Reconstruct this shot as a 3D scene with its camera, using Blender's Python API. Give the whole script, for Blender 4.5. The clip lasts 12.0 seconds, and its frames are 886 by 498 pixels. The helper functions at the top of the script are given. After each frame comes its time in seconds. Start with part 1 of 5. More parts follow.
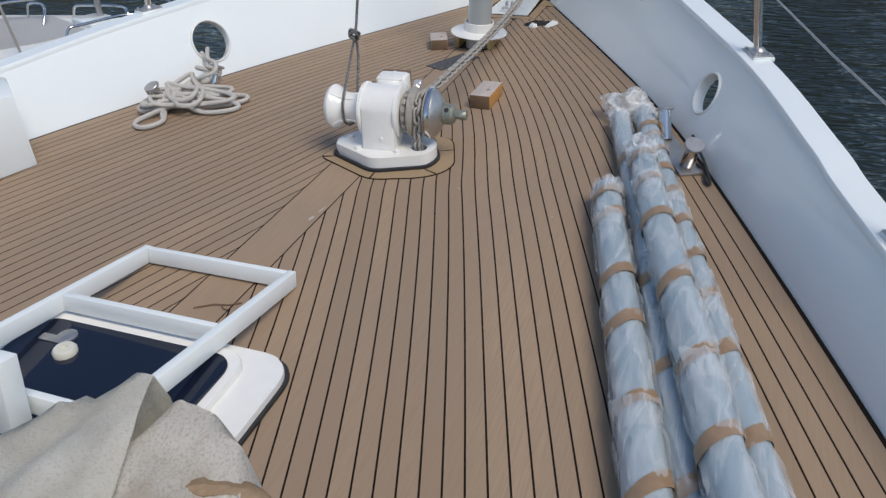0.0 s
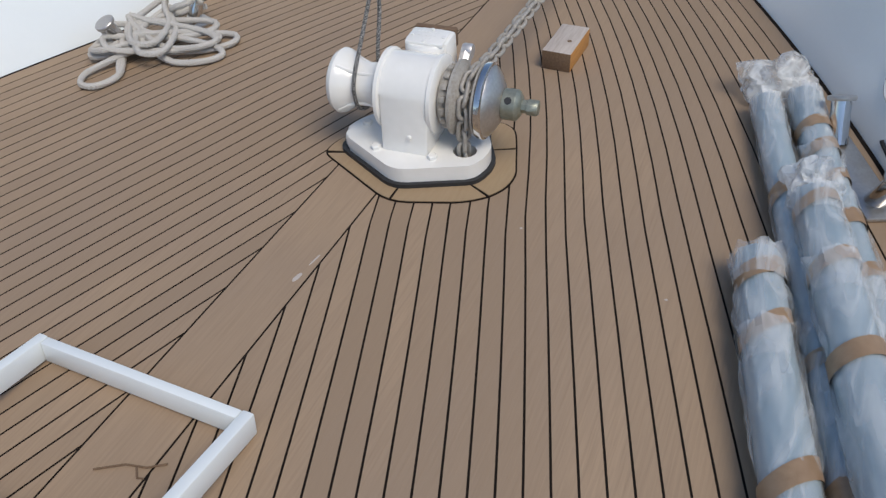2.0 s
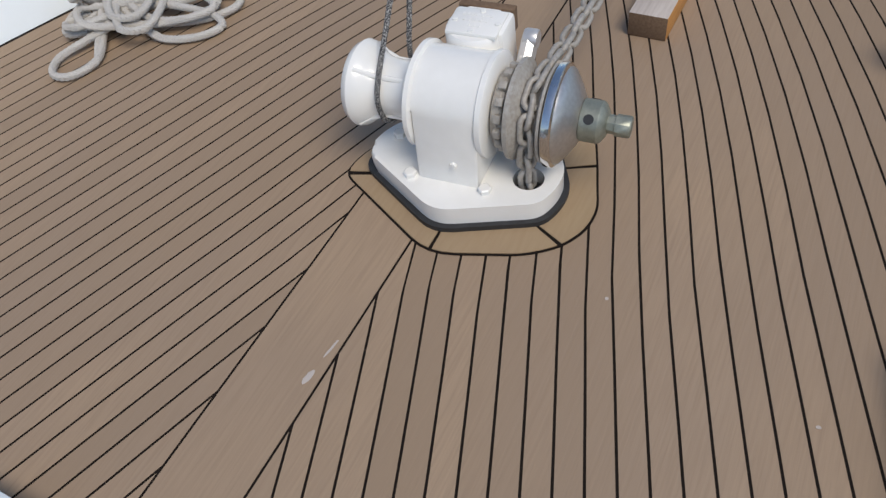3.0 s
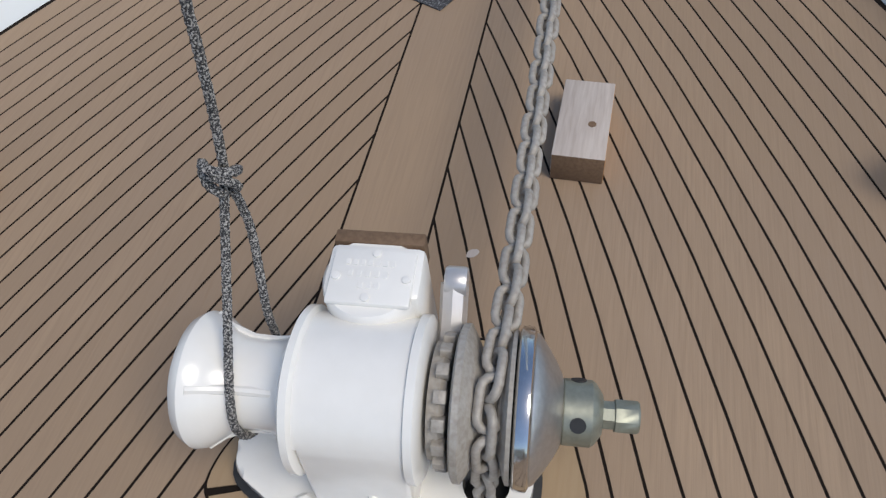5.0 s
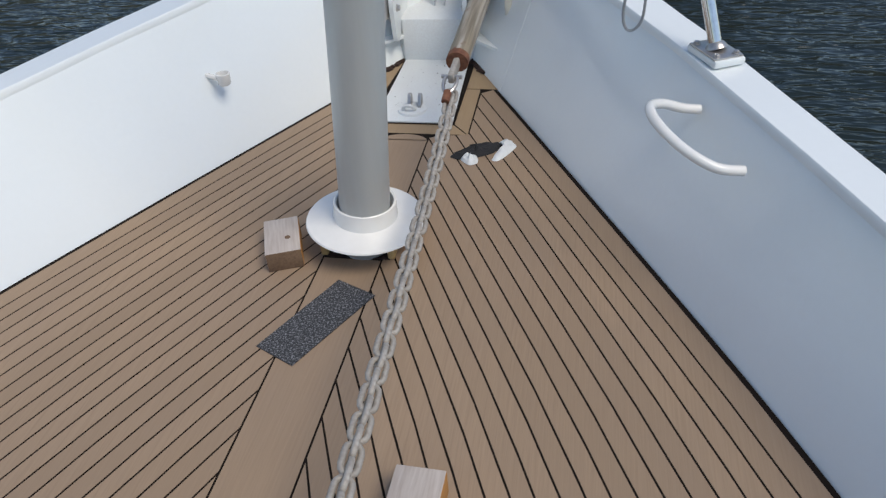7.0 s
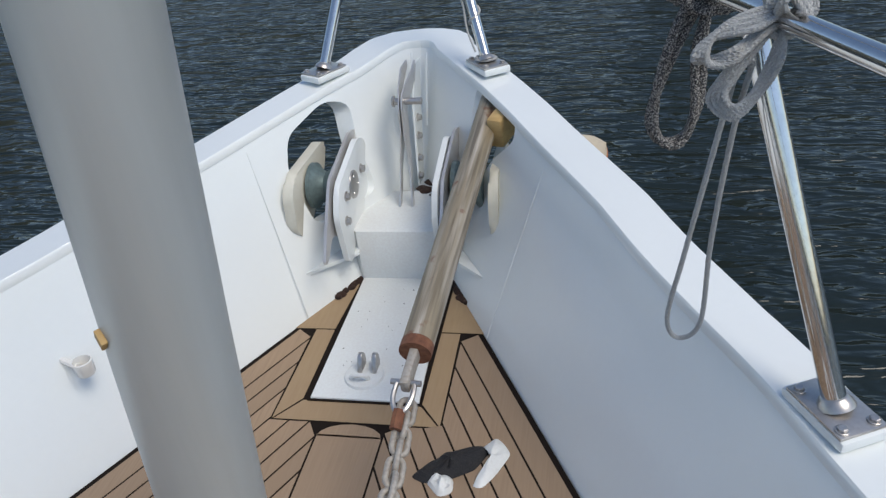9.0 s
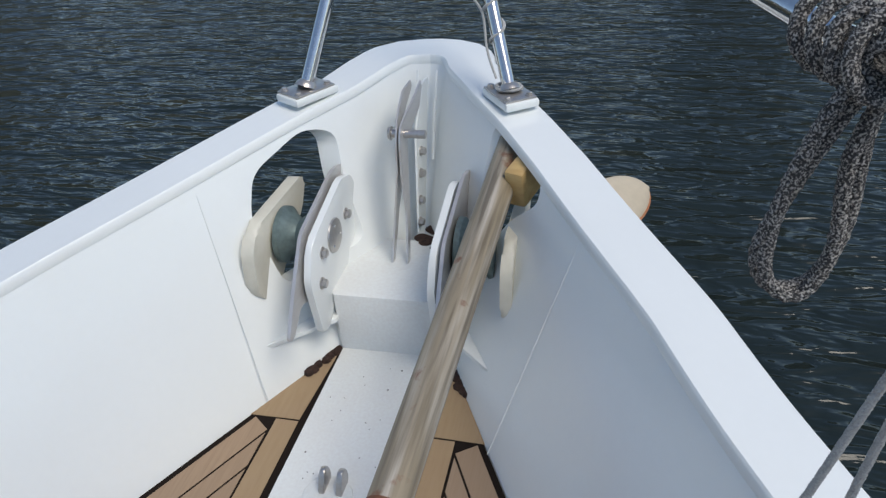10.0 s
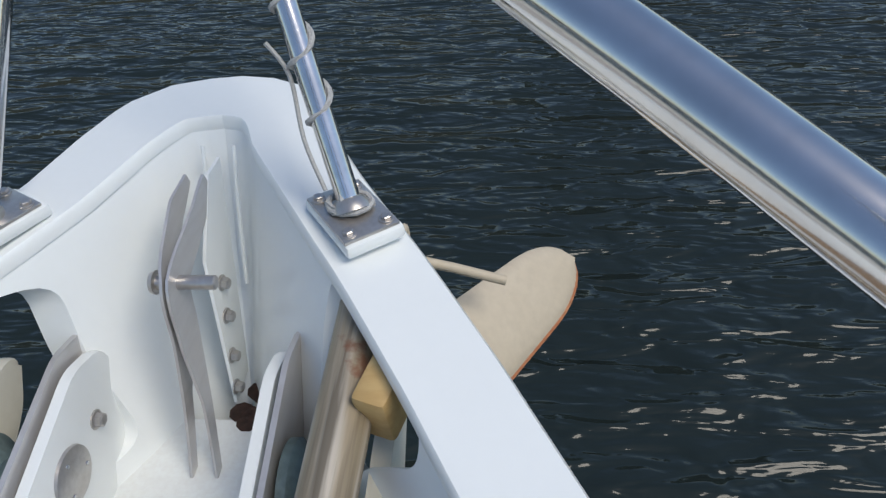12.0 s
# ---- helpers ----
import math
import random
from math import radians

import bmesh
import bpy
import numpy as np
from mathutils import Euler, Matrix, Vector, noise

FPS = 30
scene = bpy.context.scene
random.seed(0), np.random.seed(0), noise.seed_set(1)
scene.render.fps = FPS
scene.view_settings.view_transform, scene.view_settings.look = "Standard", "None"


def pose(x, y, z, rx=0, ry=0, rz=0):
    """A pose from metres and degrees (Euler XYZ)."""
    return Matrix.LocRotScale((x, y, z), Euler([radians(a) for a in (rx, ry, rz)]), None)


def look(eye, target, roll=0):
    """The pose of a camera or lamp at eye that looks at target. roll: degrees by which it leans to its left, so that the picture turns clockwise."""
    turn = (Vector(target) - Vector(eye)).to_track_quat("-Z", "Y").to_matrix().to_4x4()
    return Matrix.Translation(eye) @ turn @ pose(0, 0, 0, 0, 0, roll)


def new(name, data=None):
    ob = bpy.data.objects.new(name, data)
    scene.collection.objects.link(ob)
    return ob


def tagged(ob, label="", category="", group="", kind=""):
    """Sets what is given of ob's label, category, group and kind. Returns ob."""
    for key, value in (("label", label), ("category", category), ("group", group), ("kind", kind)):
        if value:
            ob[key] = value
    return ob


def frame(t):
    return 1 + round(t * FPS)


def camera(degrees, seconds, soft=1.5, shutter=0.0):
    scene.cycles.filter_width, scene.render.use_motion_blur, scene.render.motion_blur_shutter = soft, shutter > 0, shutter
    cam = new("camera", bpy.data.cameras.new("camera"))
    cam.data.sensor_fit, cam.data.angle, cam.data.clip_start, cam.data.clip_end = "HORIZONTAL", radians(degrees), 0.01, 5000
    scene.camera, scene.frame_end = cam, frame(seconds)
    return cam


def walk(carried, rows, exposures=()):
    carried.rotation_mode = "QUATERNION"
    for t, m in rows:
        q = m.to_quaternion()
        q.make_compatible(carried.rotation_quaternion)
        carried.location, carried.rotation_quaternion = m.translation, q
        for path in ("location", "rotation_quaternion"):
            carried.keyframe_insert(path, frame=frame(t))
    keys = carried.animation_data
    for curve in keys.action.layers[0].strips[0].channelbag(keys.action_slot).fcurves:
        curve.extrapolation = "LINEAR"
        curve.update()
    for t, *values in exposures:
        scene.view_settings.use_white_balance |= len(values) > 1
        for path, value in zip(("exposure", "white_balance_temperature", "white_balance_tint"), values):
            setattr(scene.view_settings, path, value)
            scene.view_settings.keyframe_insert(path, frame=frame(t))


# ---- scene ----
# one true lens and one path
cam = camera(61.7, 12.0, soft=1.35)
PATH = [
    (0, (1.254, 0.484, 1.231), (0.655, 2.075, 0.177), -2.3),
    (0.5, (1.169, 0.655, 1.244), (0.634, 2.222, 0.123), -2.8),
    (1, (1.086, 0.871, 1.207), (0.538, 2.413, 0.057), -2.0),
    (1.5, (1.053, 1.159, 1.162), (0.451, 2.615, -0.068), -2.9),
    (2, (0.899, 1.449, 1.16), (0.241, 2.787, -0.173), -3.4),
    (2.5, (0.794, 1.724, 1.117), (0.046, 2.923, -0.298), -7.5),
    (2.7, (0.745, 1.831, 1.112), (-0.008, 2.96, -0.357), -9.0),
    (4.3, (0.374, 2.441, 0.938), (-0.064, 3.516, -0.691), -7.5),
    (4.5, (0.353, 2.494, 0.948), (-0.049, 3.558, -0.697), -7.3),
    (5, (0.331, 2.607, 1.016), (-0.02, 3.751, -0.587), -6.9),
    (5.5, (0.355, 2.635, 1.139), (0.113, 4.006, -0.296), -3.8),
    (6, (0.428, 2.662, 1.194), (0.244, 4.159, -0.12), -2.7),
    (6.5, (0.533, 2.751, 1.192), (0.222, 4.291, -0.047), -3.1),
    (6.7, (0.554, 2.817, 1.174), (0.223, 4.36, -0.053), -4.0),
    (8.3, (0.591, 3.547, 1.224), (0.155, 5.145, 0.103), -6.0),
    (8.5, (0.561, 3.659, 1.226), (0.118, 5.269, 0.125), -6.9),
    (9, (0.533, 3.873, 1.229), (0.144, 5.525, 0.17), -6.5),
    (9.5, (0.533, 4.115, 1.225), (0.12, 5.783, 0.201), -4.1),
    (10, (0.478, 4.347, 1.175), (0.047, 5.964, 0.08), -4.1),
    (10.5, (0.43, 4.553, 1.162), (0.064, 6.14, 0.001), -3.9),
    (11, (0.45, 4.822, 1.15), (0.125, 6.385, -0.055), -3.9),
    (11.5, (0.442, 5.019, 1.132), (0.176, 6.547, -0.132), -4.0),
    (12, (0.424, 5.161, 1.119), (0.281, 6.681, -0.172), -3.7),
]
walk(cam, [(t, look(eye, target, roll)) for t, eye, target, roll in PATH])

# ---- light: a bright, hazy sky with a veiled sun to starboard ----
SUN_AZ, SUN_EL = 120.0, 57.0
world = bpy.data.worlds.new("sky")
scene.world = world
world.use_nodes = True
wn = world.node_tree
sky = wn.nodes.new("ShaderNodeTexSky")
sky.sky_type = "NISHITA"
sky.sun_disc = False
sky.sun_elevation, sky.sun_rotation = radians(SUN_EL), radians(SUN_AZ)
sky.air_density, sky.dust_density, sky.ozone_density = 1.0, 0.8, 1.4
wn.links.new(sky.outputs[0], wn.nodes["Background"].inputs[0])
wn.nodes["Background"].inputs[1].default_value = 0.125
sun = new("sun", bpy.data.lights.new("sun", "SUN"))
sun.data.energy, sun.data.angle, sun.data.color = 2.0, radians(30), (1.0, 0.93, 0.82)
_d = Vector((math.sin(radians(SUN_AZ)) * math.cos(radians(SUN_EL)), math.cos(radians(SUN_AZ)) * math.cos(radians(SUN_EL)), math.sin(radians(SUN_EL))))
sun.matrix_world = look(_d * 20, (0, 0, 0))
scene.view_settings.exposure = 0.15

# ---- materials ----
def material(name, colour, rough=0.5, metal=0.0, grain=None, stain=None, bump=0.0, spread=0.0, coat=0.0, alpha=None, rust=None):
    """grain / stain: (scale vector, amount, second colour): fine and coarse variation. spread: difference from piece to piece."""
    m = bpy.data.materials.new(name)
    m.use_nodes = True
    nt = m.node_tree
    N, L = nt.nodes, nt.links
    b = N["Principled BSDF"]
    b.inputs["Roughness"].default_value = rough
    b.inputs["Metallic"].default_value = metal
    b.inputs["Coat Weight"].default_value = coat
    co = N.new("ShaderNodeTexCoord").outputs["Object"]
    rgb = N.new("ShaderNodeRGB")
    rgb.outputs[0].default_value = (*colour, 1)
    out = rgb.outputs[0]
    height = None

    def layer(out, scale, amount, second, detail=4.0, lo=0.35, hi=0.7):
        mp = N.new("ShaderNodeMapping")
        mp.inputs["Scale"].default_value = scale
        L.new(co, mp.inputs["Vector"])
        tx = N.new("ShaderNodeTexNoise")
        tx.inputs["Scale"].default_value = 1.0
        tx.inputs["Detail"].default_value = detail
        L.new(mp.outputs[0], tx.inputs["Vector"])
        rp = N.new("ShaderNodeMapRange")
        rp.inputs["From Min"].default_value, rp.inputs["From Max"].default_value = lo, hi
        rp.inputs["To Max"].default_value = amount
        L.new(tx.outputs["Fac"], rp.inputs["Value"])
        mx = N.new("ShaderNodeMix")
        mx.data_type = "RGBA"
        L.new(rp.outputs[0], mx.inputs["Factor"])
        L.new(out, mx.inputs["A"])
        mx.inputs["B"].default_value = (*second, 1)
        return mx.outputs["Result"], tx.outputs["Fac"]

    if spread:
        info = N.new("ShaderNodeObjectInfo")
        hv = N.new("ShaderNodeHueSaturation")
        mr = N.new("ShaderNodeMapRange")
        mr.inputs["To Min"].default_value, mr.inputs["To Max"].default_value = 1 - spread, 1 + spread
        L.new(info.outputs["Random"], mr.inputs["Value"])
        L.new(mr.outputs[0], hv.inputs["Value"])
        L.new(out, hv.inputs["Color"])
        out = hv.outputs[0]
    if stain:
        out, _f = layer(out, *stain)
    if grain:
        out, height = layer(out, *grain)
    if rust:
        out, _f = layer(out, *rust, detail=6.0, lo=0.63, hi=0.70)
    L.new(out, b.inputs["Base Color"])
    if bump and height is not None:
        bp = N.new("ShaderNodeBump")
        bp.inputs["Strength"].default_value = bump
        bp.inputs["Distance"].default_value = 0.004
        L.new(height, bp.inputs["Height"])
        L.new(bp.outputs[0], b.inputs["Normal"])
    if alpha is not None:
        b.inputs["Alpha"].default_value = alpha
    return m

def S3(v):
    return (v, v, v)

TEAK = material("teak", (0.335, 0.234, 0.148), 0.62, grain=((190, 7, 40), 0.75, (0.285, 0.198, 0.126), 4.0, 0.38, 0.72), stain=((2.6, 1.6, 1), 0.7, (0.295, 0.212, 0.145), 4.0, 0.40, 0.66), bump=0.18, spread=0.12)
TEAK_NEW = material("teak_margin", (0.340, 0.238, 0.138), 0.6, grain=((120, 12, 40), 0.4, (0.28, 0.18, 0.098)), stain=((6, 6, 6), 0.45, (0.36, 0.26, 0.14)), bump=0.1)
CAULK = material("caulk", (0.013, 0.009, 0.007), 0.95, grain=(S3(90), 0.5, (0.016, 0.012, 0.009)))
CAULK.node_tree.nodes["Principled BSDF"].inputs["Specular IOR Level"].default_value = 0.15
WHITE = material("white_paint", (0.80, 0.83, 0.82), 0.28, grain=(S3(60), 0.25, (0.76, 0.79, 0.78)), stain=(S3(2.3), 0.4, (0.735, 0.765, 0.755)), bump=0.02, coat=0.3)
WHITE_GLOSS = material("white_enamel", (0.83, 0.81, 0.765), 0.24, grain=(S3(35), 0.35, (0.76, 0.74, 0.69)), stain=(S3(9), 0.4, (0.77, 0.745, 0.69)), bump=0.08, coat=0.35)
DUSTY = material("dusty_white", (0.745, 0.775, 0.765), 0.45, grain=(S3(140), 0.5, (0.66, 0.655, 0.64)), stain=(S3(8), 0.4, (0.70, 0.69, 0.67)), bump=0.03)
STEEL = material("stainless_steel", (0.72, 0.715, 0.71), 0.13, 1.0, grain=(S3(70), 0.3, (0.50, 0.48, 0.46)), stain=(S3(16), 0.3, (0.48, 0.44, 0.41)), bump=0.02)
STEEL_DULL = material("tarnished_steel", (0.55, 0.535, 0.515), 0.34, 0.85, grain=(S3(120), 0.5, (0.40, 0.375, 0.355)), stain=(S3(25), 0.5, (0.46, 0.41, 0.37)), bump=0.06)
STEEL_SATIN = material("satin_steel", (0.62, 0.61, 0.605), 0.36, 0.55, grain=((60, 10, 60), 0.4, (0.50, 0.48, 0.465)), stain=(S3(18), 0.4, (0.54, 0.50, 0.47)), bump=0.03)
RUST_ORANGE = material("orange_rust", (0.42, 0.155, 0.065), 0.8, grain=(S3(60), 0.7, (0.24, 0.09, 0.04)), stain=(S3(18), 0.4, (0.50, 0.30, 0.17)), bump=0.3)
GALV = material("galvanised", (0.42, 0.385, 0.335), 0.62, 0.25, grain=(S3(130), 0.6, (0.27, 0.235, 0.195)), stain=(S3(30), 0.5, (0.48, 0.46, 0.43)), bump=0.35, spread=0.12)
GALV_OLD = material("old_galvanised", (0.31, 0.255, 0.175), 0.5, 0.15, grain=((80, 4, 80), 0.85, (0.13, 0.105, 0.07), 5.0, 0.42, 0.66), stain=((36, 2.4, 36), 0.9, (0.55, 0.50, 0.42), 4.0, 0.46, 0.64), bump=0.25, rust=(S3(20), 0.85, (0.20, 0.085, 0.045)))
# its streaks run along the slanting shank
for _n in GALV_OLD.node_tree.nodes:
    if _n.type == "MAPPING":
        _n.vector_type = "TEXTURE"
        _n.inputs["Scale"].default_value = [1 / s for s in _n.inputs["Scale"].default_value]
        _n.inputs["Rotation"].default_value = Vector((0.068, 0.885, 0.189)).to_track_quat("Y", "Z").to_euler()
GREEN_MET = material("green_bronze", (0.30, 0.31, 0.25), 0.42, 0.6, grain=(S3(90), 0.6, (0.21, 0.22, 0.18)), stain=(S3(18), 0.5, (0.38, 0.38, 0.31)), bump=0.1)
VERDIGRIS = material("verdigris_bronze", (0.135, 0.19, 0.19), 0.5, 0.35, grain=(S3(80), 0.6, (0.08, 0.11, 0.11)), stain=(S3(20), 0.6, (0.23, 0.29, 0.28)), bump=0.1)
ANODISED = material("satin_aluminium", (0.49, 0.51, 0.50), 0.42, 0.40, grain=((80, 80, 2), 0.3, (0.43, 0.45, 0.435)), stain=(S3(3), 0.3, (0.43, 0.45, 0.445)))
RUST = material("rust", (0.19, 0.075, 0.04), 0.85, grain=(S3(90), 0.7, (0.09, 0.035, 0.02)), stain=(S3(25), 0.5, (0.30, 0.14, 0.07)), bump=0.5)
# near-black rust dirt; also paints the shade in the mast slot
DIRT_AND_SHADE = material("dark_rust_dirt_and_shade", (0.022, 0.012, 0.009), 0.95, grain=(S3(120), 0.7, (0.06, 0.028, 0.018)), bump=0.6)
# black rubber; also colours the shaded insides of the windlass holes
RUBBER_AND_SHADE = material("black_rubber_and_shade", (0.02, 0.02, 0.021), 0.6, grain=(S3(80), 0.5, (0.035, 0.035, 0.036)))
PINE = material("weathered_pine", (0.50, 0.44, 0.395), 0.7, grain=((150, 12, 40), 0.7, (0.37, 0.305, 0.26)), stain=(S3(11), 0.5, (0.55, 0.49, 0.43)), bump=0.15)
PINE_END = material("dark_end_grain", (0.17, 0.105, 0.06), 0.8, grain=(S3(160), 0.6, (0.10, 0.06, 0.035)), stain=(S3(12), 0.5, (0.22, 0.14, 0.085)), bump=0.2)
PINE_FRESH = material("orange_pine", (0.50, 0.24, 0.065), 0.65, grain=((20, 14, 130), 0.6, (0.36, 0.16, 0.045)), bump=0.1)
POLY = material("cream_polymer", (0.66, 0.64, 0.55), 0.5, grain=(S3(70), 0.35, (0.58, 0.555, 0.46)), stain=(S3(12), 0.4, (0.60, 0.57, 0.47)), bump=0.06)
ROPE_WHITE = material("white_rope", (0.60, 0.57, 0.52), 0.85, grain=(S3(420), 0.7, (0.38, 0.35, 0.31)), stain=(S3(18), 0.4, (0.50, 0.46, 0.41)), bump=0.6)
ROPE_GREY = material("grey_rope", (0.47, 0.475, 0.465), 0.85, grain=(S3(500), 0.7, (0.24, 0.242, 0.245)), bump=0.5)
ROPE_FLECK = material("flecked_rope", (0.030, 0.030, 0.032), 0.85, grain=(S3(430), 0.9, (0.46, 0.44, 0.41), 2.0, 0.47, 0.62), bump=0.5)
GLASS_DARK = material("tinted_acrylic", (0.006, 0.009, 0.022), 0.08, grain=(S3(6), 0.4, (0.010, 0.015, 0.034)))
CANVAS = material("weathered_canvas", (0.86, 0.83, 0.75), 0.88, grain=((190, 300, 300), 0.6, (0.62, 0.57, 0.48), 4.0, 0.50, 0.72), stain=(S3(8), 0.7, (0.74, 0.68, 0.55), 3.0, 0.42, 0.62), bump=0.7)
CANVAS_BROWN = material("stained_canvas", (0.80, 0.76, 0.69), 0.88, grain=((300, 190, 300), 0.7, (0.54, 0.46, 0.36), 4.0, 0.48, 0.70), stain=((7, 3.5, 5), 0.85, (0.36, 0.25, 0.135), 3.0, 0.49, 0.64), bump=0.7)
CANVAS_TAPE = material("brown_edging", (0.25, 0.165, 0.095), 0.7, grain=((60, 60, 200), 0.6, (0.17, 0.11, 0.06)), stain=(S3(20), 0.7, (0.36, 0.26, 0.16)), bump=0.4)
WRAP = material("pale_padding", (0.235, 0.315, 0.365), 0.32, grain=((26, 5, 26), 0.5, (0.36, 0.435, 0.48)), stain=(S3(6), 0.5, (0.30, 0.38, 0.43)), bump=0.15, coat=0.5)
TAPE = material("brown_tape", (0.30, 0.195, 0.115), 0.38, grain=((60, 60, 60), 0.5, (0.23, 0.145, 0.082)), stain=(S3(14), 0.5, (0.38, 0.27, 0.17)), bump=0.2)
GRIT = material("non_slip_grit", (0.030, 0.031, 0.034), 0.8, grain=(S3(250), 0.9, (0.24, 0.24, 0.25), 3.0, 0.51, 0.64), bump=0.6)
FLUKE = material("painted_anchor", (0.50, 0.43, 0.32), 0.6, grain=(S3(60), 0.4, (0.42, 0.36, 0.27)), stain=(S3(6), 0.5, (0.58, 0.51, 0.40)), bump=0.1)
OCHRE = material("ochre_timber", (0.50, 0.33, 0.13), 0.6, grain=((14, 90, 90), 0.6, (0.40, 0.25, 0.09)), stain=(S3(14), 0.5, (0.62, 0.47, 0.24)), bump=0.15)
CLOTH_BLACK = material("black_cloth", (0.016, 0.016, 0.018), 0.9, grain=(S3(300), 0.6, (0.035, 0.035, 0.038)), bump=0.4)
BOAT_GREY = material("grey_deck_paint", (0.40, 0.395, 0.385), 0.6, grain=(S3(40), 0.4, (0.35, 0.345, 0.335)), stain=(S3(3), 0.4, (0.45, 0.44, 0.42)))

def film_material(name, colour, alpha, rough):
    """Thin clear plastic film: mostly seen through, glossy, crinkled."""
    m = bpy.data.materials.new(name)
    m.use_nodes = True
    N, L = m.node_tree.nodes, m.node_tree.links
    b = N["Principled BSDF"]
    b.inputs["Base Color"].default_value = (*colour, 1)
    b.inputs["Roughness"].default_value = rough
    co = N.new("ShaderNodeTexCoord").outputs["Object"]
    mp = N.new("ShaderNodeMapping")
    mp.inputs["Scale"].default_value = (15.0, 3.2, 15.0)
    mp.inputs["Rotation"].default_value = (0, 0, radians(16))
    L.new(co, mp.inputs["Vector"])
    tx = N.new("ShaderNodeTexNoise")
    tx.inputs["Scale"].default_value, tx.inputs["Detail"].default_value, tx.inputs["Distortion"].default_value = 1.0, 2.5, 0.7
    L.new(mp.outputs[0], tx.inputs["Vector"])
    off = N.new("ShaderNodeMath")
    off.operation = "SUBTRACT"
    L.new(tx.outputs["Fac"], off.inputs[0])
    off.inputs[1].default_value = 0.5
    ab = N.new("ShaderNodeMath")
    ab.operation = "ABSOLUTE"
    L.new(off.outputs[0], ab.inputs[0])
    # more opaque whitish streaks along the ridges paint in highlights
    mr = N.new("ShaderNodeMapRange")
    mr.inputs["From Min"].default_value, mr.inputs["From Max"].default_value = 0.0, 0.15
    mr.inputs["To Min"].default_value, mr.inputs["To Max"].default_value = min(1.0, alpha * 1.9), alpha * 0.45
    L.new(ab.outputs[0], mr.inputs["Value"])
    L.new(mr.outputs[0], b.inputs["Alpha"])
    bp = N.new("ShaderNodeBump")
    bp.inputs["Strength"].default_value, bp.inputs["Distance"].default_value = 0.7, 0.010
    L.new(ab.outputs[0], bp.inputs["Height"])
    L.new(bp.outputs[0], b.inputs["Normal"])
    return m

FILM = film_material("clear_film", (0.76, 0.79, 0.80), 0.21, 0.09)
BAG_FILM = film_material("cloudy_film", (0.74, 0.76, 0.76), 0.38, 0.14)

def water_material():
    m = bpy.data.materials.new("harbour_water")
    m.use_nodes = True
    N, L = m.node_tree.nodes, m.node_tree.links
    b = N["Principled BSDF"]
    b.inputs["Base Color"].default_value = (0.014, 0.021, 0.020, 1)
    b.inputs["Roughness"].default_value = 0.06
    b.inputs["IOR"].default_value = 1.333
    co = N.new("ShaderNodeTexCoord").outputs["Object"]
    total = None
    for scale, turn, amount in (((1.0, 3.0, 1), 12, 0.78), ((2.3, 7.0, 1), 4, 0.78), ((0.35, 0.8, 1), 25, 0.75), ((8, 20, 1), -14, 0.05)):
        mp = N.new("ShaderNodeMapping")
        mp.inputs["Scale"].default_value = scale
        mp.inputs["Rotation"].default_value = (0, 0, radians(turn))
        L.new(co, mp.inputs["Vector"])
        tx = N.new("ShaderNodeTexNoise")
        tx.inputs["Scale"].default_value, tx.inputs["Detail"].default_value, tx.inputs["Distortion"].default_value = 1.0, 2.0, 0.5
        L.new(mp.outputs[0], tx.inputs["Vector"])
        mu = N.new("ShaderNodeMath")
        mu.operation = "MULTIPLY_ADD"
        L.new(tx.outputs["Fac"], mu.inputs[0])
        mu.inputs[1].default_value = amount
        if total is None:
            mu.inputs[2].default_value = 0.0
        else:
            L.new(total, mu.inputs[2])
        total = mu.outputs[0]
    bp = N.new("ShaderNodeBump")
    bp.inputs["Strength"].default_value, bp.inputs["Distance"].default_value = 0.85, 0.125
    L.new(total, bp.inputs["Height"])
    L.new(bp.outputs[0], b.inputs["Normal"])
    return m

SHORE = material("dark_shore", (0.045, 0.05, 0.035), 0.9, grain=(S3(0.6), 0.7, (0.10, 0.095, 0.07)), stain=(S3(0.12), 0.8, (0.03, 0.038, 0.022)))
WATER = water_material()

# ---- mesh helpers ----
def thing(name, label, category, group="", kind="", at=(0, 0, 0)):
    ob = new(name)
    ob.location = at
    ob.empty_display_size = 0.05
    tagged(ob, label, category, group, kind)
    return ob

def mesh_object(name, bm, mat, smooth=40.0):
    me = bpy.data.meshes.new(name)
    bmesh.ops.recalc_face_normals(bm, faces=bm.faces)
    bm.to_mesh(me)
    bm.free()
    for mt in mat if isinstance(mat, (list, tuple)) else (mat,):
        me.materials.append(mt)
    if smooth:
        me.shade_smooth()
        me.set_sharp_from_angle(angle=radians(smooth))
    return new(name, me)

def part(name, bm, mat, parent, label="", smooth=40.0):
    """One mesh under a thing or a part; its mesh is given in the world's frame."""
    ob = mesh_object(name, bm, mat, smooth)
    if parent is not None:
        root = parent
        shift = Vector((0, 0, 0))
        while root is not None:
            shift += root.location
            root = root.parent
        ob.data.transform(Matrix.Translation(-shift))
        ob.parent = parent
    if label:
        tagged(ob, label)
    return ob

def single(name, bm, mat, label, category, group="", kind="", smooth=40.0):
    return tagged(mesh_object(name, bm, mat, smooth), label, category, group, kind)

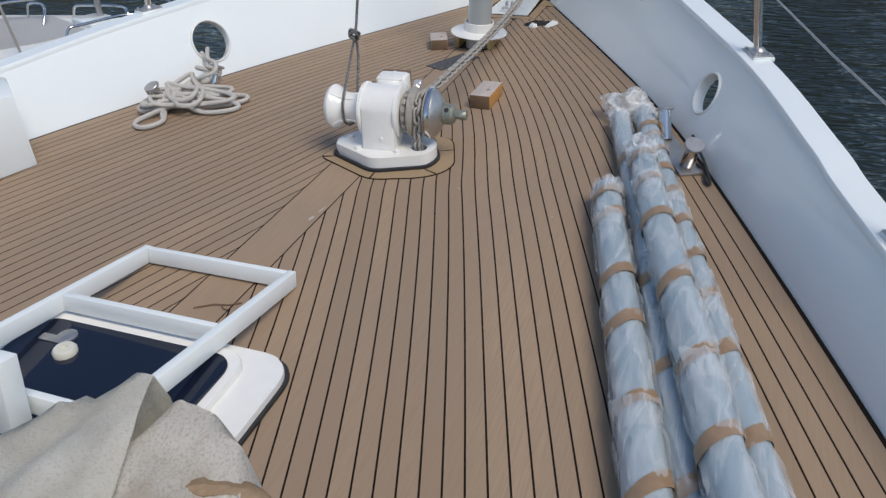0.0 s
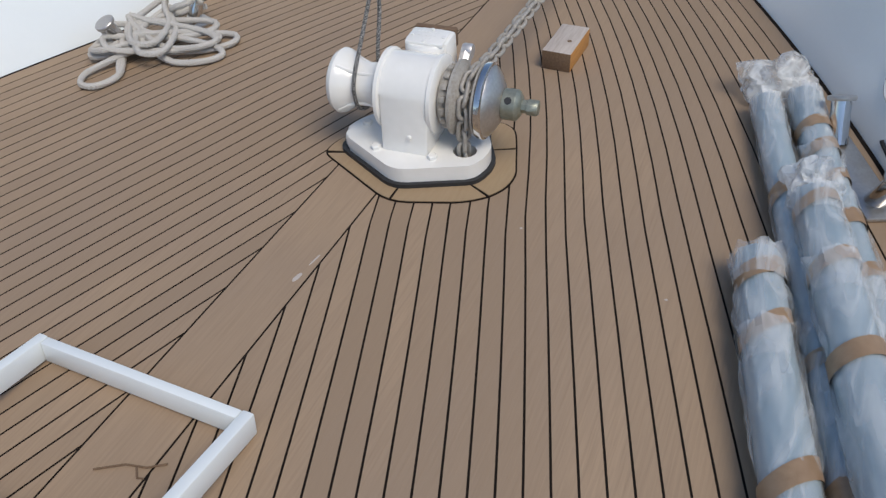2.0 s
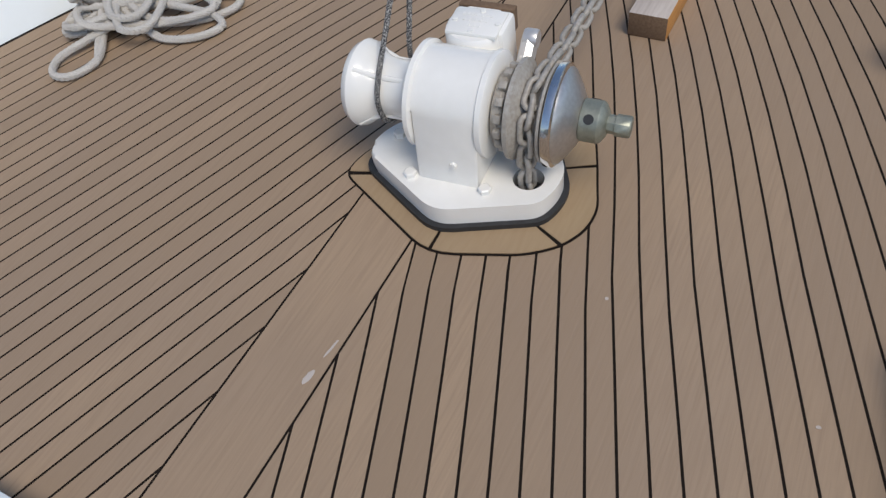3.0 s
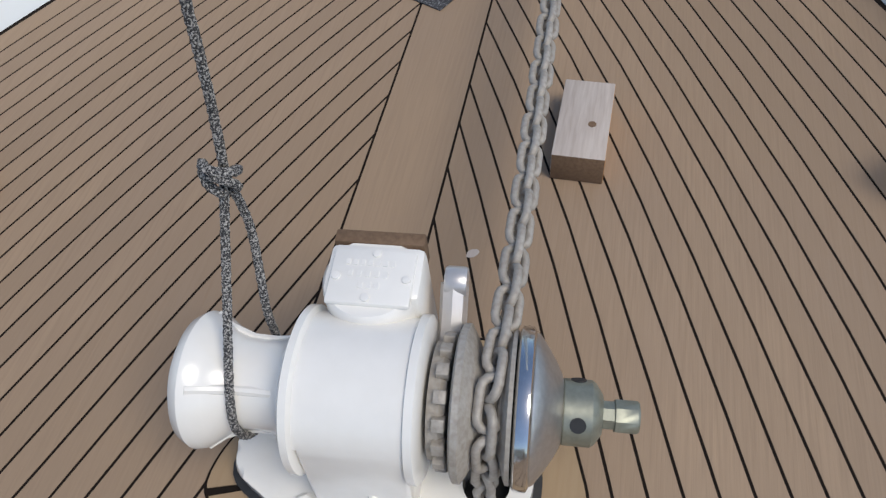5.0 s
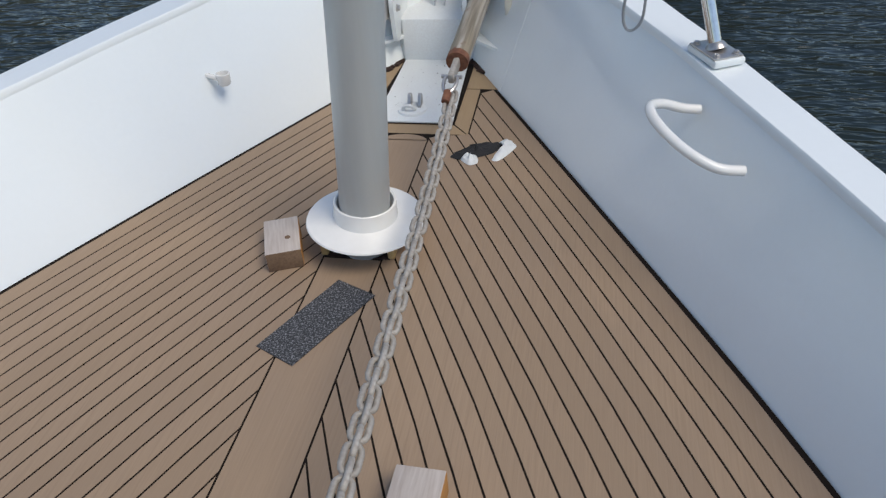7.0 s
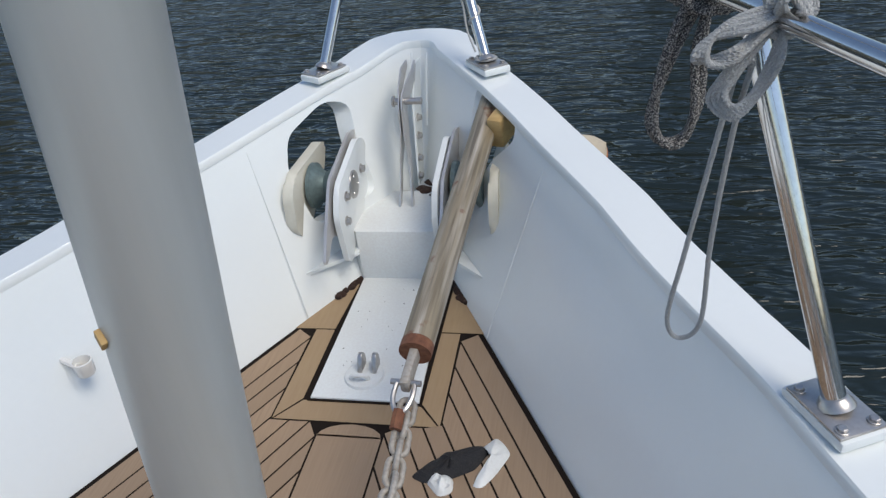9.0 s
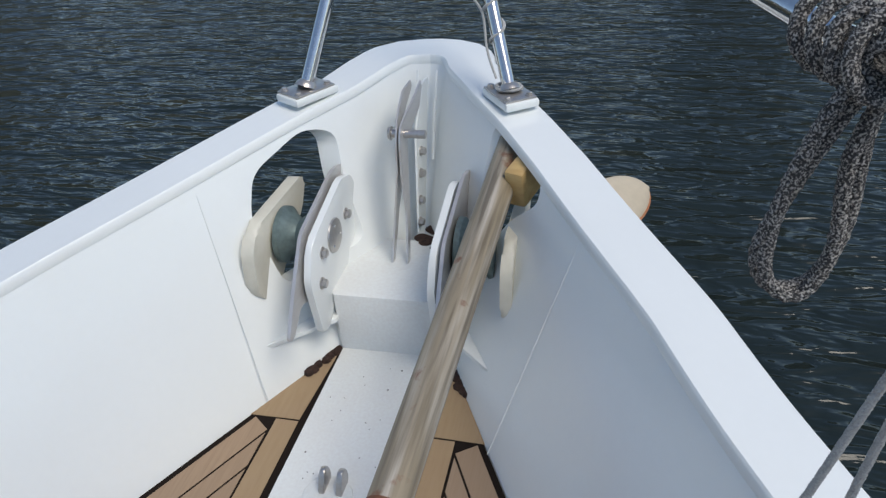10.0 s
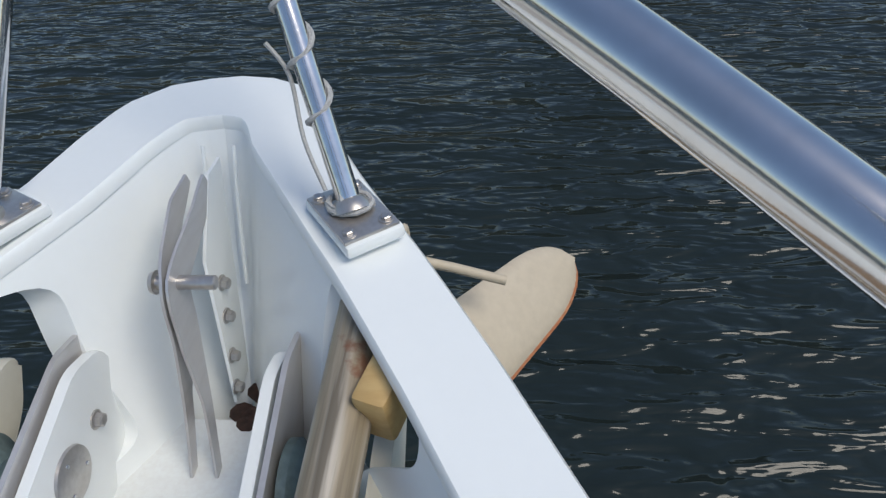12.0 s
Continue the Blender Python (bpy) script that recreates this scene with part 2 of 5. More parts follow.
def add_box(bm, lo, hi, bevel=0.0, m=None, segments=2):
    lo, hi = Vector(lo), Vector(hi)
    r = bmesh.ops.create_cube(bm, size=1.0, matrix=Matrix.LocRotScale((lo + hi) / 2, None, hi - lo))
    vs = r["verts"]
    if bevel:
        es = {e for v in vs for e in v.link_edges}
        r = bmesh.ops.bevel(bm, geom=list(es), offset=bevel, segments=segments, profile=0.5, affect="EDGES")
        vs = list({v for f in r["faces"] for v in f.verts} | {v for v in vs if v.is_valid})
    if m is not None:
        bmesh.ops.transform(bm, matrix=m, verts=vs)
    return vs

def frame_of(d):
    d = Vector(d).normalized()
    a = Vector((0, 0, 1)) if abs(d.z) < 0.92 else Vector((1, 0, 0))
    u = d.cross(a).normalized()
    return u, u.cross(d).normalized()

def add_tube(bm, pts, r, seg=10, closed=False, caps=True, radii=None):
    """A round bar along a line of points, with a steady frame."""
    pts = [Vector(p) for p in pts]
    n = len(pts)
    rings = []
    u = None
    for i, p in enumerate(pts):
        a = pts[(i - 1) % n] if closed or i > 0 else p
        b = pts[(i + 1) % n] if closed or i < n - 1 else p
        d = (b - a).normalized()
        if u is None:
            u, _v = frame_of(d)
        u = (u - d * u.dot(d))
        u = u.normalized() if u.length > 1e-6 else frame_of(d)[0]
        v = d.cross(u)
        rad = radii[i] if radii else r
        rings.append([bm.verts.new(p + (u * math.cos(q) + v * math.sin(q)) * rad) for q in (2 * math.pi * k / seg for k in range(seg))])
    for i in range(n if closed else n - 1):
        A, B = rings[i], rings[(i + 1) % n]
        for k in range(seg):
            bm.faces.new((A[k], A[(k + 1) % seg], B[(k + 1) % seg], B[k]))
    if caps and not closed:
        bm.faces.new(rings[0][::-1])
        bm.faces.new(rings[-1])
    return rings

def add_lathe(bm, profile, origin, axis, seg=32, closed=False):
    """profile: (along, radius) pairs turned about an axis."""
    d = Vector(axis).normalized()
    u, v = frame_of(d)
    o = Vector(origin)
    rings = []
    for s, r in profile:
        if r < 1e-6:
            rings.append([bm.verts.new(o + d * s)])
        else:
            rings.append([bm.verts.new(o + d * s + (u * math.cos(q) + v * math.sin(q)) * r) for q in (2 * math.pi * k / seg for k in range(seg))])
    pairs = list(zip(rings, rings[1:]))
    if closed:
        pairs.append((rings[-1], rings[0]))
    for A, B in pairs:
        for k in range(seg):
            k2 = (k + 1) % seg
            if len(A) == 1 and len(B) > 1:
                bm.faces.new((A[0], B[k2], B[k]))
            elif len(B) == 1 and len(A) > 1:
                bm.faces.new((A[k], A[k2], B[0]))
            elif len(A) > 1:
                bm.faces.new((A[k], A[k2], B[k2], B[k]))
    if not closed:
        for ring, flip in ((rings[0], True), (rings[-1], False)):
            if len(ring) > 1:
                bm.faces.new(ring[::-1] if flip else ring)

def add_prism(bm, outline, axis, lo, hi, bevel=0.0):
    """A plate: a flat outline pushed along x, y or z from lo to hi. The outline gives the two other coordinates in order."""
    def place(a, b, c):
        return {"x": (c, a, b), "y": (a, c, b), "z": (a, b, c)}[axis]
    A = [bm.verts.new(place(a, b, lo)) for a, b in outline]
    B = [bm.verts.new(place(a, b, hi)) for a, b in outline]
    n = len(A)
    faces = [bm.faces.new(A[::-1]), bm.faces.new(B)]
    for k in range(n):
        faces.append(bm.faces.new((A[k], A[(k + 1) % n], B[(k + 1) % n], B[k])))
    if bevel:
        es = {e for f in faces[:2] for e in f.edges}
        bmesh.ops.bevel(bm, geom=list(es), offset=bevel, segments=2, profile=0.5, affect="EDGES")

def rounded(outline, r, steps=4):
    """The outline with its corners rounded."""
    out = []
    n = len(outline)
    for i in range(n):
        p0, p, p1 = (Vector((*outline[j % n], 0)) for j in (i - 1, i, i + 1))
        a, b = (p0 - p), (p1 - p)
        k = min(r, a.length * 0.45, b.length * 0.45)
        a, b = p + a.normalized() * k, p + b.normalized() * k
        for s in range(steps + 1):
            t = s / steps
            q = a * (1 - t) ** 2 + p * 2 * t * (1 - t) + b * t * t
            out.append((q.x, q.y))
    return out

def spline(pts, steps=8, closed=False):
    """A smooth line through the points."""
    P = [Vector(p) for p in pts]
    n = len(P)
    out = []
    for i in range(n if closed else n - 1):
        g = (lambda j: P[j % n]) if closed else (lambda j: P[max(0, min(n - 1, j))])
        p0, p1, p2, p3 = g(i - 1), g(i), g(i + 1), g(i + 2)
        for s in range(steps):
            t = s / steps
            out.append(0.5 * (2 * p1 + (p2 - p0) * t + (2 * p0 - 5 * p1 + 4 * p2 - p3) * t * t + (3 * p1 - p0 - 3 * p2 + p3) * t ** 3))
    if not closed:
        out.append(P[-1])
    return out

def even(pts, step):
    """The line cut into even steps."""
    P = [Vector(p) for p in pts]
    L = [0.0]
    for a, b in zip(P, P[1:]):
        L.append(L[-1] + (b - a).length)
    n = max(2, int(L[-1] / step) + 1)
    out, j = [], 0
    for i in range(n):
        s = L[-1] * i / (n - 1)
        while j < len(P) - 2 and L[j + 1] < s:
            j += 1
        t = 0 if L[j + 1] == L[j] else (s - L[j]) / (L[j + 1] - L[j])
        out.append(P[j].lerp(P[j + 1], t))
    return out

def add_rope(bm, pts, r, strands=3, lay=7.0, seg=6):
    """A laid rope: strands wound about the line."""
    line = even(spline(pts, 8), r * 1.1)
    u = None
    frames = []
    for i, p in enumerate(line):
        d = (line[min(i + 1, len(line) - 1)] - line[max(i - 1, 0)]).normalized()
        if u is None:
            u, _v = frame_of(d)
        u = (u - d * u.dot(d)).normalized()
        frames.append((p, u.copy(), d.cross(u)))
    for s in range(strands):
        path = []
        for i, (p, a, b) in enumerate(frames):
            q = 2 * math.pi * (s / strands + i * 1.1 / lay)
            path.append(p + (a * math.cos(q) + b * math.sin(q)) * r * 0.48)
        add_tube(bm, path, r * 0.56, seg)

def add_bolt(bm, at, axis, size=0.011, high=0.010, washer=True):
    d = Vector(axis).normalized()
    if washer:
        add_lathe(bm, [(0, size * 1.5), (0.002, size * 1.5), (0.0025, size * 1.35)], at, d, 16)
    add_lathe(bm, [(0.002, size * 1.1), (high * 0.85, size * 1.1), (high, size * 0.85), (high, 0)], at, d, 6)

def cut(ob, cutters):
    """Cuts solids out of a mesh once, and leaves plain mesh data."""
    for cb in cutters:
        md = ob.modifiers.new("cut", "BOOLEAN")
        md.operation, md.solver, md.object = "DIFFERENCE", "EXACT", cb
    dg = bpy.context.evaluated_depsgraph_get()
    dg.update()
    me = bpy.data.meshes.new_from_object(ob.evaluated_get(dg))
    ob.modifiers.clear()
    old, ob.data = ob.data, me
    bpy.data.meshes.remove(old)
    for cb in cutters:
        dm = cb.data
        bpy.data.objects.remove(cb)
        bpy.data.meshes.remove(dm)
    me.shade_smooth()
    me.set_sharp_from_angle(angle=radians(35))

# ---- lines of the boat: x to starboard, y to the bow, z up from the deck ----
def smooth01(a, b, v):
    t = min(1.0, max(0.0, (v - a) / (b - a)))
    return t * t * (3 - 2 * t)

_ys = np.linspace(-2.0, 7.0, 901)
_sl = np.interp(_ys, [-2, 1.8, 2.5, 3.05, 3.3, 3.62, 3.95, 4.2, 5.5, 7], [.30, .32, .335, .352, .375, .42, .465, .50, .52, .52])
_xs = -np.concatenate([[0], np.cumsum((_sl[1:] + _sl[:-1]) / 2 * np.diff(_ys))])
_xs += 1.143 - np.interp(3.557, _ys, _xs)

def half_breadth(y):
    return float(np.interp(y, _ys, _xs))

def slope(y):
    return float(np.interp(y, _ys, _sl))

CAP_Y = [-2.0, 0.0, 2.3, 2.76, 3.36, 4.1, 4.62, 4.83, 5.08, 5.29, 5.49, 5.78, 5.88, 5.98, 6.06, 6.12, 6.15, 6.16]
CAP_X = [3.02, 2.41, 1.719, 1.587, 1.399, 1.095, 0.870, 0.776, 0.628, 0.515, 0.402, 0.246, 0.188, 0.130, 0.086, 0.058, 0.036, 0.0]
CAP_Z = [0.04, 0.14, 0.25, 0.287, 0.336, 0.386, 0.410, 0.420, 0.443, 0.467, 0.490, 0.522, 0.531, 0.539, 0.545, 0.549, 0.550, 0.550]

def cap_skew(side, y):
    """How far each side of the bow is out of true."""
    if side > 0:
        return float(np.interp(y, [4.9, 5.25, 5.65, 6.0, 6.08, 6.16], [0, 0.021, 0.019, 0.002, -0.005, 0]))
    return float(np.interp(y, [5.8, 5.95, 6.07, 6.15, 6.16], [0, 0.004, 0.024, 0.018, 0]))

def cap_line(side=0):
    """The inner edge of the bulwark's cap, from aft to the stem."""
    P = even(spline(list(zip(CAP_X, CAP_Y, CAP_Z)), 10), 0.02)
    return [p + Vector((cap_skew(side, p.y) if side else 0.0, 0, 0)) for p in P]

def cap_x(y, side=0):
    return float(np.interp(y, CAP_Y, CAP_X)) + (cap_skew(side, y) if side else 0.0)

def cap_z(y):
    return float(np.interp(y, CAP_Y, CAP_Z))

def foot_y(y):
    return y if y < 4.9 else 4.9 + (y - 4.9) * 0.95 / 1.202

def wall_point(side, y, z, out=0.0):
    """On the bulwark's inner face where its top has that y."""
    yb = foot_y(y)
    xb = max(0.0, half_breadth(yb))
    t = z / max(0.01, cap_z(y))
    p = Vector((xb, yb, 0)).lerp(Vector((cap_x(y, side), y, cap_z(y))), t)
    n = Vector((1, slope(yb), 0)).normalized()
    p += n * out
    return Vector((p.x * side, p.y, p.z))
# ---- ground: the harbour water, one sheet to the horizon ----
bm = bmesh.new()
WATER_Z = -1.55
R = [0, 3, 8, 20, 60, 200, 900, 2600]
rings = []
for r in R[1:]:
    rings.append([bm.verts.new((r * math.cos(a), 3 + r * math.sin(a), WATER_Z)) for a in (2 * math.pi * k / 48 for k in range(48))])
bm.faces.new(rings[0])
for A, B in zip(rings, rings[1:]):
    for k in range(48):
        bm.faces.new((A[k], A[(k + 1) % 48], B[(k + 1) % 48], B[k]))
single("water", bm, WATER, "dark rippled harbour water reflecting a pale sky", "water", kind="structure")

# the far side of the harbour, known from its dark reflections
bm = bmesh.new()
rows = []
for k in range(240):
    q = 2 * math.pi * k / 240
    az = (90 - math.degrees(q) + 180) % 360 - 180
    high = 2.4 + 3.0 * max(0.0, 0.05 + noise.noise((math.cos(q) * 3.1, math.sin(q) * 3.1, 0.5))) + 0.9 * noise.noise((math.cos(q) * 22, math.sin(q) * 22, 2.0))
    high += 12 * smooth01(37, 44, -az) * (1 - smooth01(58, 75, -az)) + 15 * smooth01(3.5, 6, az) * (1 - smooth01(10, 13, az))
    rows.append([bm.verts.new((r * math.cos(q), 3 + r * math.sin(q), z)) for r, z in ((62, WATER_Z - 0.2), (63, WATER_Z + high * 0.6), (66, WATER_Z + high), (72, WATER_Z + high * 0.8), (74, WATER_Z - 0.2))])
for k in range(240):
    A, B = rows[k], rows[(k + 1) % 240]
    for m in range(4):
        bm.faces.new((A[m], A[m + 1], B[m + 1], B[m]))
single("backdrop", bm, SHORE, "dark wooded harbour shore far across the water", "shore", kind="structure")

# ---- bulwarks ----
HOLE = {1: 0.082, -1: 0.103}

def bulwark(side, name, label):
    P = cap_line(side)
    bm = bmesh.new()
    rows = []
    LEVELS = [0.0, 0.2, 0.4, 0.6, 0.8, 1.0]
    for i, p in enumerate(P):
        d = (P[min(i + 1, len(P) - 1)] - P[max(i - 1, 0)])
        n = Vector((d.y, -d.x, 0)).normalized() if i < len(P) - 1 else Vector((0, 1, 0))
        yb = foot_y(p.y)
        b = Vector((max(0.0, half_breadth(yb)), yb, -0.03))
        row = [b.lerp(p, t) for t in LEVELS] + [b.lerp(p, t) + n * 0.045 for t in LEVELS[::-1]]
        rows.append([bm.verts.new((v.x * side, v.y, v.z)) for v in row])
    m = len(rows[0])
    for A, B in zip(rows, rows[1:]):
        for k in range(m):
            bm.faces.new((A[k], A[(k + 1) % m], B[(k + 1) % m], B[k]))
    bm.faces.new(rows[0])
    bm.faces.new(rows[-1][::-1])
    ob = single(name, bm, WHITE, label, "bulwark", kind="structure")
    # mooring hole and bow opening
    cutters = []
    c = wall_point(side, 3.48 if side > 0 else 3.675, 0.172 if side > 0 else 0.168)
    n = Vector((side, slope(3.6), -0.45)).normalized()
    cb = bmesh.new()
    R_HOLE = HOLE[side]
    add_lathe(cb, [(-0.2, R_HOLE), (0.2, R_HOLE)], (0, 0, 0), (0, 0, 1), 48)
    q = n.to_track_quat("Z", "Y").to_matrix().to_4x4()
    bmesh.ops.transform(cb, matrix=Matrix.Translation(c) @ q @ Matrix.Diagonal((1.05, 1.0, 1, 1)), verts=cb.verts)
    cutters.append(mesh_object("cutter", cb, WHITE, 0))
    yz = rounded([(5.590, 0.20), (5.600, 0.36), (5.655, 0.449), (5.80, 0.494), (5.868, 0.462), (5.83, 0.35), (5.81, 0.20)], 0.035)
    if side > 0:
        yz = rounded([(5.675, 0.29), (5.645, 0.38), (5.595, 0.45), (5.62, 0.492), (5.79, 0.516), (5.828, 0.505), (5.81, 0.44), (5.765, 0.34), (5.745, 0.28)], 0.022)
    cb = bmesh.new()
    add_prism(cb, yz, "x", 0.08 * side, 0.6 * side)
    cutters.append(mesh_object("cutter", cb, WHITE, 0))
    cut(ob, cutters)
    return ob, c, n

bulwark_starboard, hawse_s, hawse_sn = bulwark(1, "bulwark_starboard", "white painted steel bulwark in shade, flaring outward round the deck")
bulwark_port, hawse_p, hawse_pn = bulwark(-1, "bulwark_port", "white painted steel bulwark in full light, flaring outward round the deck")

def cap_rail(side, name):
    P = cap_line(side)
    bm = bmesh.new()
    rows = []
    for i, p in enumerate(P):
        d = (P[min(i + 1, len(P) - 1)] - P[max(i - 1, 0)])
        n = Vector((d.y, -d.x, 0)).normalized() if i < len(P) - 1 else Vector((0, 1, 0))
        w = float(np.interp(p.y, [4.3, 5.0, 5.95, 6.08, 6.16], [0.092, 0.104, 0.104, 0.112, 0.126]))
        e = 0.010
        prof = [(-e, -0.022), (-e, -0.004), (-e + 0.004, 0.001), (w - 0.004, 0.001), (w, -0.004), (w, -0.032), (w - 0.03, -0.034)]
        rows.append([bm.verts.new(((p.x + n.x * a) * side, p.y + n.y * a, p.z + c)) for a, c in prof])
        if i == len(P) - 1:
            for v in rows[-1]:
                v.co.x = 0.0
    m = len(rows[0])
    for A, B in zip(rows, rows[1:]):
        for k in range(m):
            bm.faces.new((A[k], A[(k + 1) % m], B[(k + 1) % m], B[k]))
    bm.faces.new(rows[0])
    return single(name, bm, WHITE, "white painted flat cap along the top of the bulwark", "capping", kind="structure")

for side, y in ((-1, 5.55), (1, 5.46)):
    bm = bmesh.new()
    add_tube(bm, [wall_point(side, y, 0.01, 0.0008), wall_point(side, y, 0.23, 0.0008), wall_point(side, y, 0.455, 0.0008)], 0.0014, 6)
    single("trim_weld_port" if side < 0 else "trim_weld_starboard", bm, WHITE, "painted-over vertical weld seam on the bulwark plating", "weld seam", kind="structure")
cap_rail(1, "trim_starboard")
cap_rail(-1, "trim_port")

# hull below the bulwark
bm = bmesh.new()
rows = []
for p in cap_line():
    yb = foot_y(p.y)
    x = max(0.0, half_breadth(yb)) + 0.05
    stem = smooth01(5.2, 6.08, p.y)
    rows.append([bm.verts.new((s * max(0.0 if stem > 0.99 else 0.002, a), b, c)) for s in (-1, 1)
                 for a, b, c in ((x, yb + 0.02, -0.02), (x * 0.82, yb - 0.1 * stem, -0.6), (x * 0.62, yb - 0.35 * stem, -1.2), (x * 0.5, yb - 0.55 * stem, -1.9))])
for A, B in zip(rows, rows[1:]):
    for o in (0, 4):
        for k in range(3):
            bm.faces.new((A[o + k], A[o + k + 1], B[o + k + 1], B[o + k]))
bm.faces.new([rows[0][k] for k in (0, 1, 2, 3, 7, 6, 5, 4)])
single("hull", bm, WHITE, "white painted steel hull of the yacht standing in the water", "hull", kind="structure")

# front of the deckhouse, closing the foredeck behind the walk
bm = bmesh.new()
add_box(bm, (-2.52, -1.66, -0.03), (2.52, -1.0, 0.42), 0.03)
single("wall_aft", bm, WHITE, "plain white painted low front of the deckhouse", "wall", kind="structure")

# ---- the deck: caulking below, planks of its own above ----
PITCH, GAP, KING, MARGIN = 0.0475, 0.0050, 0.0762, 0.0118
bm = bmesh.new()
A = []
for y in np.linspace(-1.6, 5.84, 60):
    x = half_breadth(y)
    A.append((bm.verts.new((-x - 0.01, y, -0.0008)), bm.verts.new((x + 0.01, y, -0.0008))))
for a, b in zip(A, A[1:]):
    bm.faces.new((a[0], a[1], b[1], b[0]))
deck = single("floor_deck", bm, CAULK, "laid teak foredeck with black caulked seams curving to the bow", "deck", kind="structure", smooth=0)

def edge_point(u, d):
    s = slope(u)
    k = 1 / math.hypot(1, s)
    return half_breadth(u) - d * k, u - d * s * k

def stops(x, y):
    return x < KING + GAP or (y > 5.036 and x < 0.207) or y > 5.374

def seam_point(u, d, side):
    """The planks narrow a little towards the bow, more so to starboard."""
    narrow = float(np.interp(u, [3.1, 3.7, 4.15, 4.8], [0, 0.042, 0.065, 0.072])) * (1.0 if side > 0 else 0.65)
    return edge_point(u, min(d, MARGIN) + max(0.0, d - MARGIN) * (1 - narrow))

def plank_line(d, side, n=26):
    u = -1.5
    lo, hi = -1.5, None
    while u < 6.3:
        if stops(*seam_point(u, d, side)):
            hi = u
            break
        lo = u
        u += 0.05
    if hi is None or lo <= -1.45:
        return None
    for _ in range(20):
        mid = (lo + hi) / 2
        if stops(*seam_point(mid, d, side)):
            hi = mid
        else:
            lo = mid
    line = [seam_point(-1.5 + (lo + 1.5) * (i / (n - 1)) ** 0.8, d, side) for i in range(n)]
    return [(x, max(y, -1.6)) for x, y in line]

def strip_mesh(name, left, right, mat, top=0.0, low=-0.006):
    bm = bmesh.new()
    rows = [[bm.verts.new((*a, low)), bm.verts.new((*a, top)), bm.verts.new((*b, top)), bm.verts.new((*b, low))] for a, b in zip(left, right)]
    for P, Q in zip(rows, rows[1:]):
        for k in range(3):
            bm.faces.new((P[k], P[k + 1], Q[k + 1], Q[k]))
    bm.faces.new(rows[0])
    bm.faces.new(rows[-1])
    return bm

def plank_polygon(outline, mat=None, top=0.0, low=-0.006, name="plank", owner=None):
    bm = bmesh.new()
    add_prism(bm, outline, "z", low, top)
    return part(name, bm, mat or TEAK, owner or deck, smooth=0)

def seam_at(k):
    return MARGIN + k * PITCH - 0.0105 * smooth01(7, 16, k)

def lay_planks():
    for s in (1, -1):
        for k in range(120):
            a, b = plank_line(seam_at(k) + GAP / 2 if k else GAP * 0.9, s), plank_line(seam_at(k + 1) - GAP / 2, s)
            if a is None or b is None:
                break
            part("plank", strip_mesh("plank", [(x * s, y) for x, y in a], [(x * s, y) for x, y in b], TEAK), TEAK, deck, smooth=0)
    for y0, y1 in ((-1.5, 0.82), (0.825, 2.9), (2.905, 4.368), (4.60, 5.0)):
        plank_polygon([(-KING, y0), (KING, y0), (KING, y1), (-KING, y1)])
    # margin round the plate at the bow
    for s in (1, -1):
        plank_polygon([(0.148 * s, 5.112), (0.203 * s, 5.042), (0.2 * s, 5.376), (0.148 * s, 5.376)], TEAK_NEW)
        plank_polygon([(0.148 * s, 5.381), (0.262 * s, 5.379), (0.176 * s, 5.545), (0.135 * s, 5.60)], TEAK_NEW)
    arc = [(KING * math.cos(q), 4.995 + 0.040 * math.sin(q)) for q in np.linspace(math.pi, 0, 9)]
    plank_polygon([(-0.199, 5.041), (-0.145, 5.106), (0.145, 5.106), (0.199, 5.041)], TEAK_NEW)
    plank_polygon([(x, y - 0.0) for x, y in arc])

# ---- windlass ----
def dense(outline, step=0.004):
    out = []
    for (x0, y0), (x1, y1) in zip(outline, outline[1:] + outline[:1]):
        n = max(1, int(math.hypot(x1 - x0, y1 - y0) / step))
        out += [(x0 + (x1 - x0) * i / n, y0 + (y1 - y0) * i / n) for i in range(n)]
    return out

AX_Y, AX_Z = 2.987, 0.182

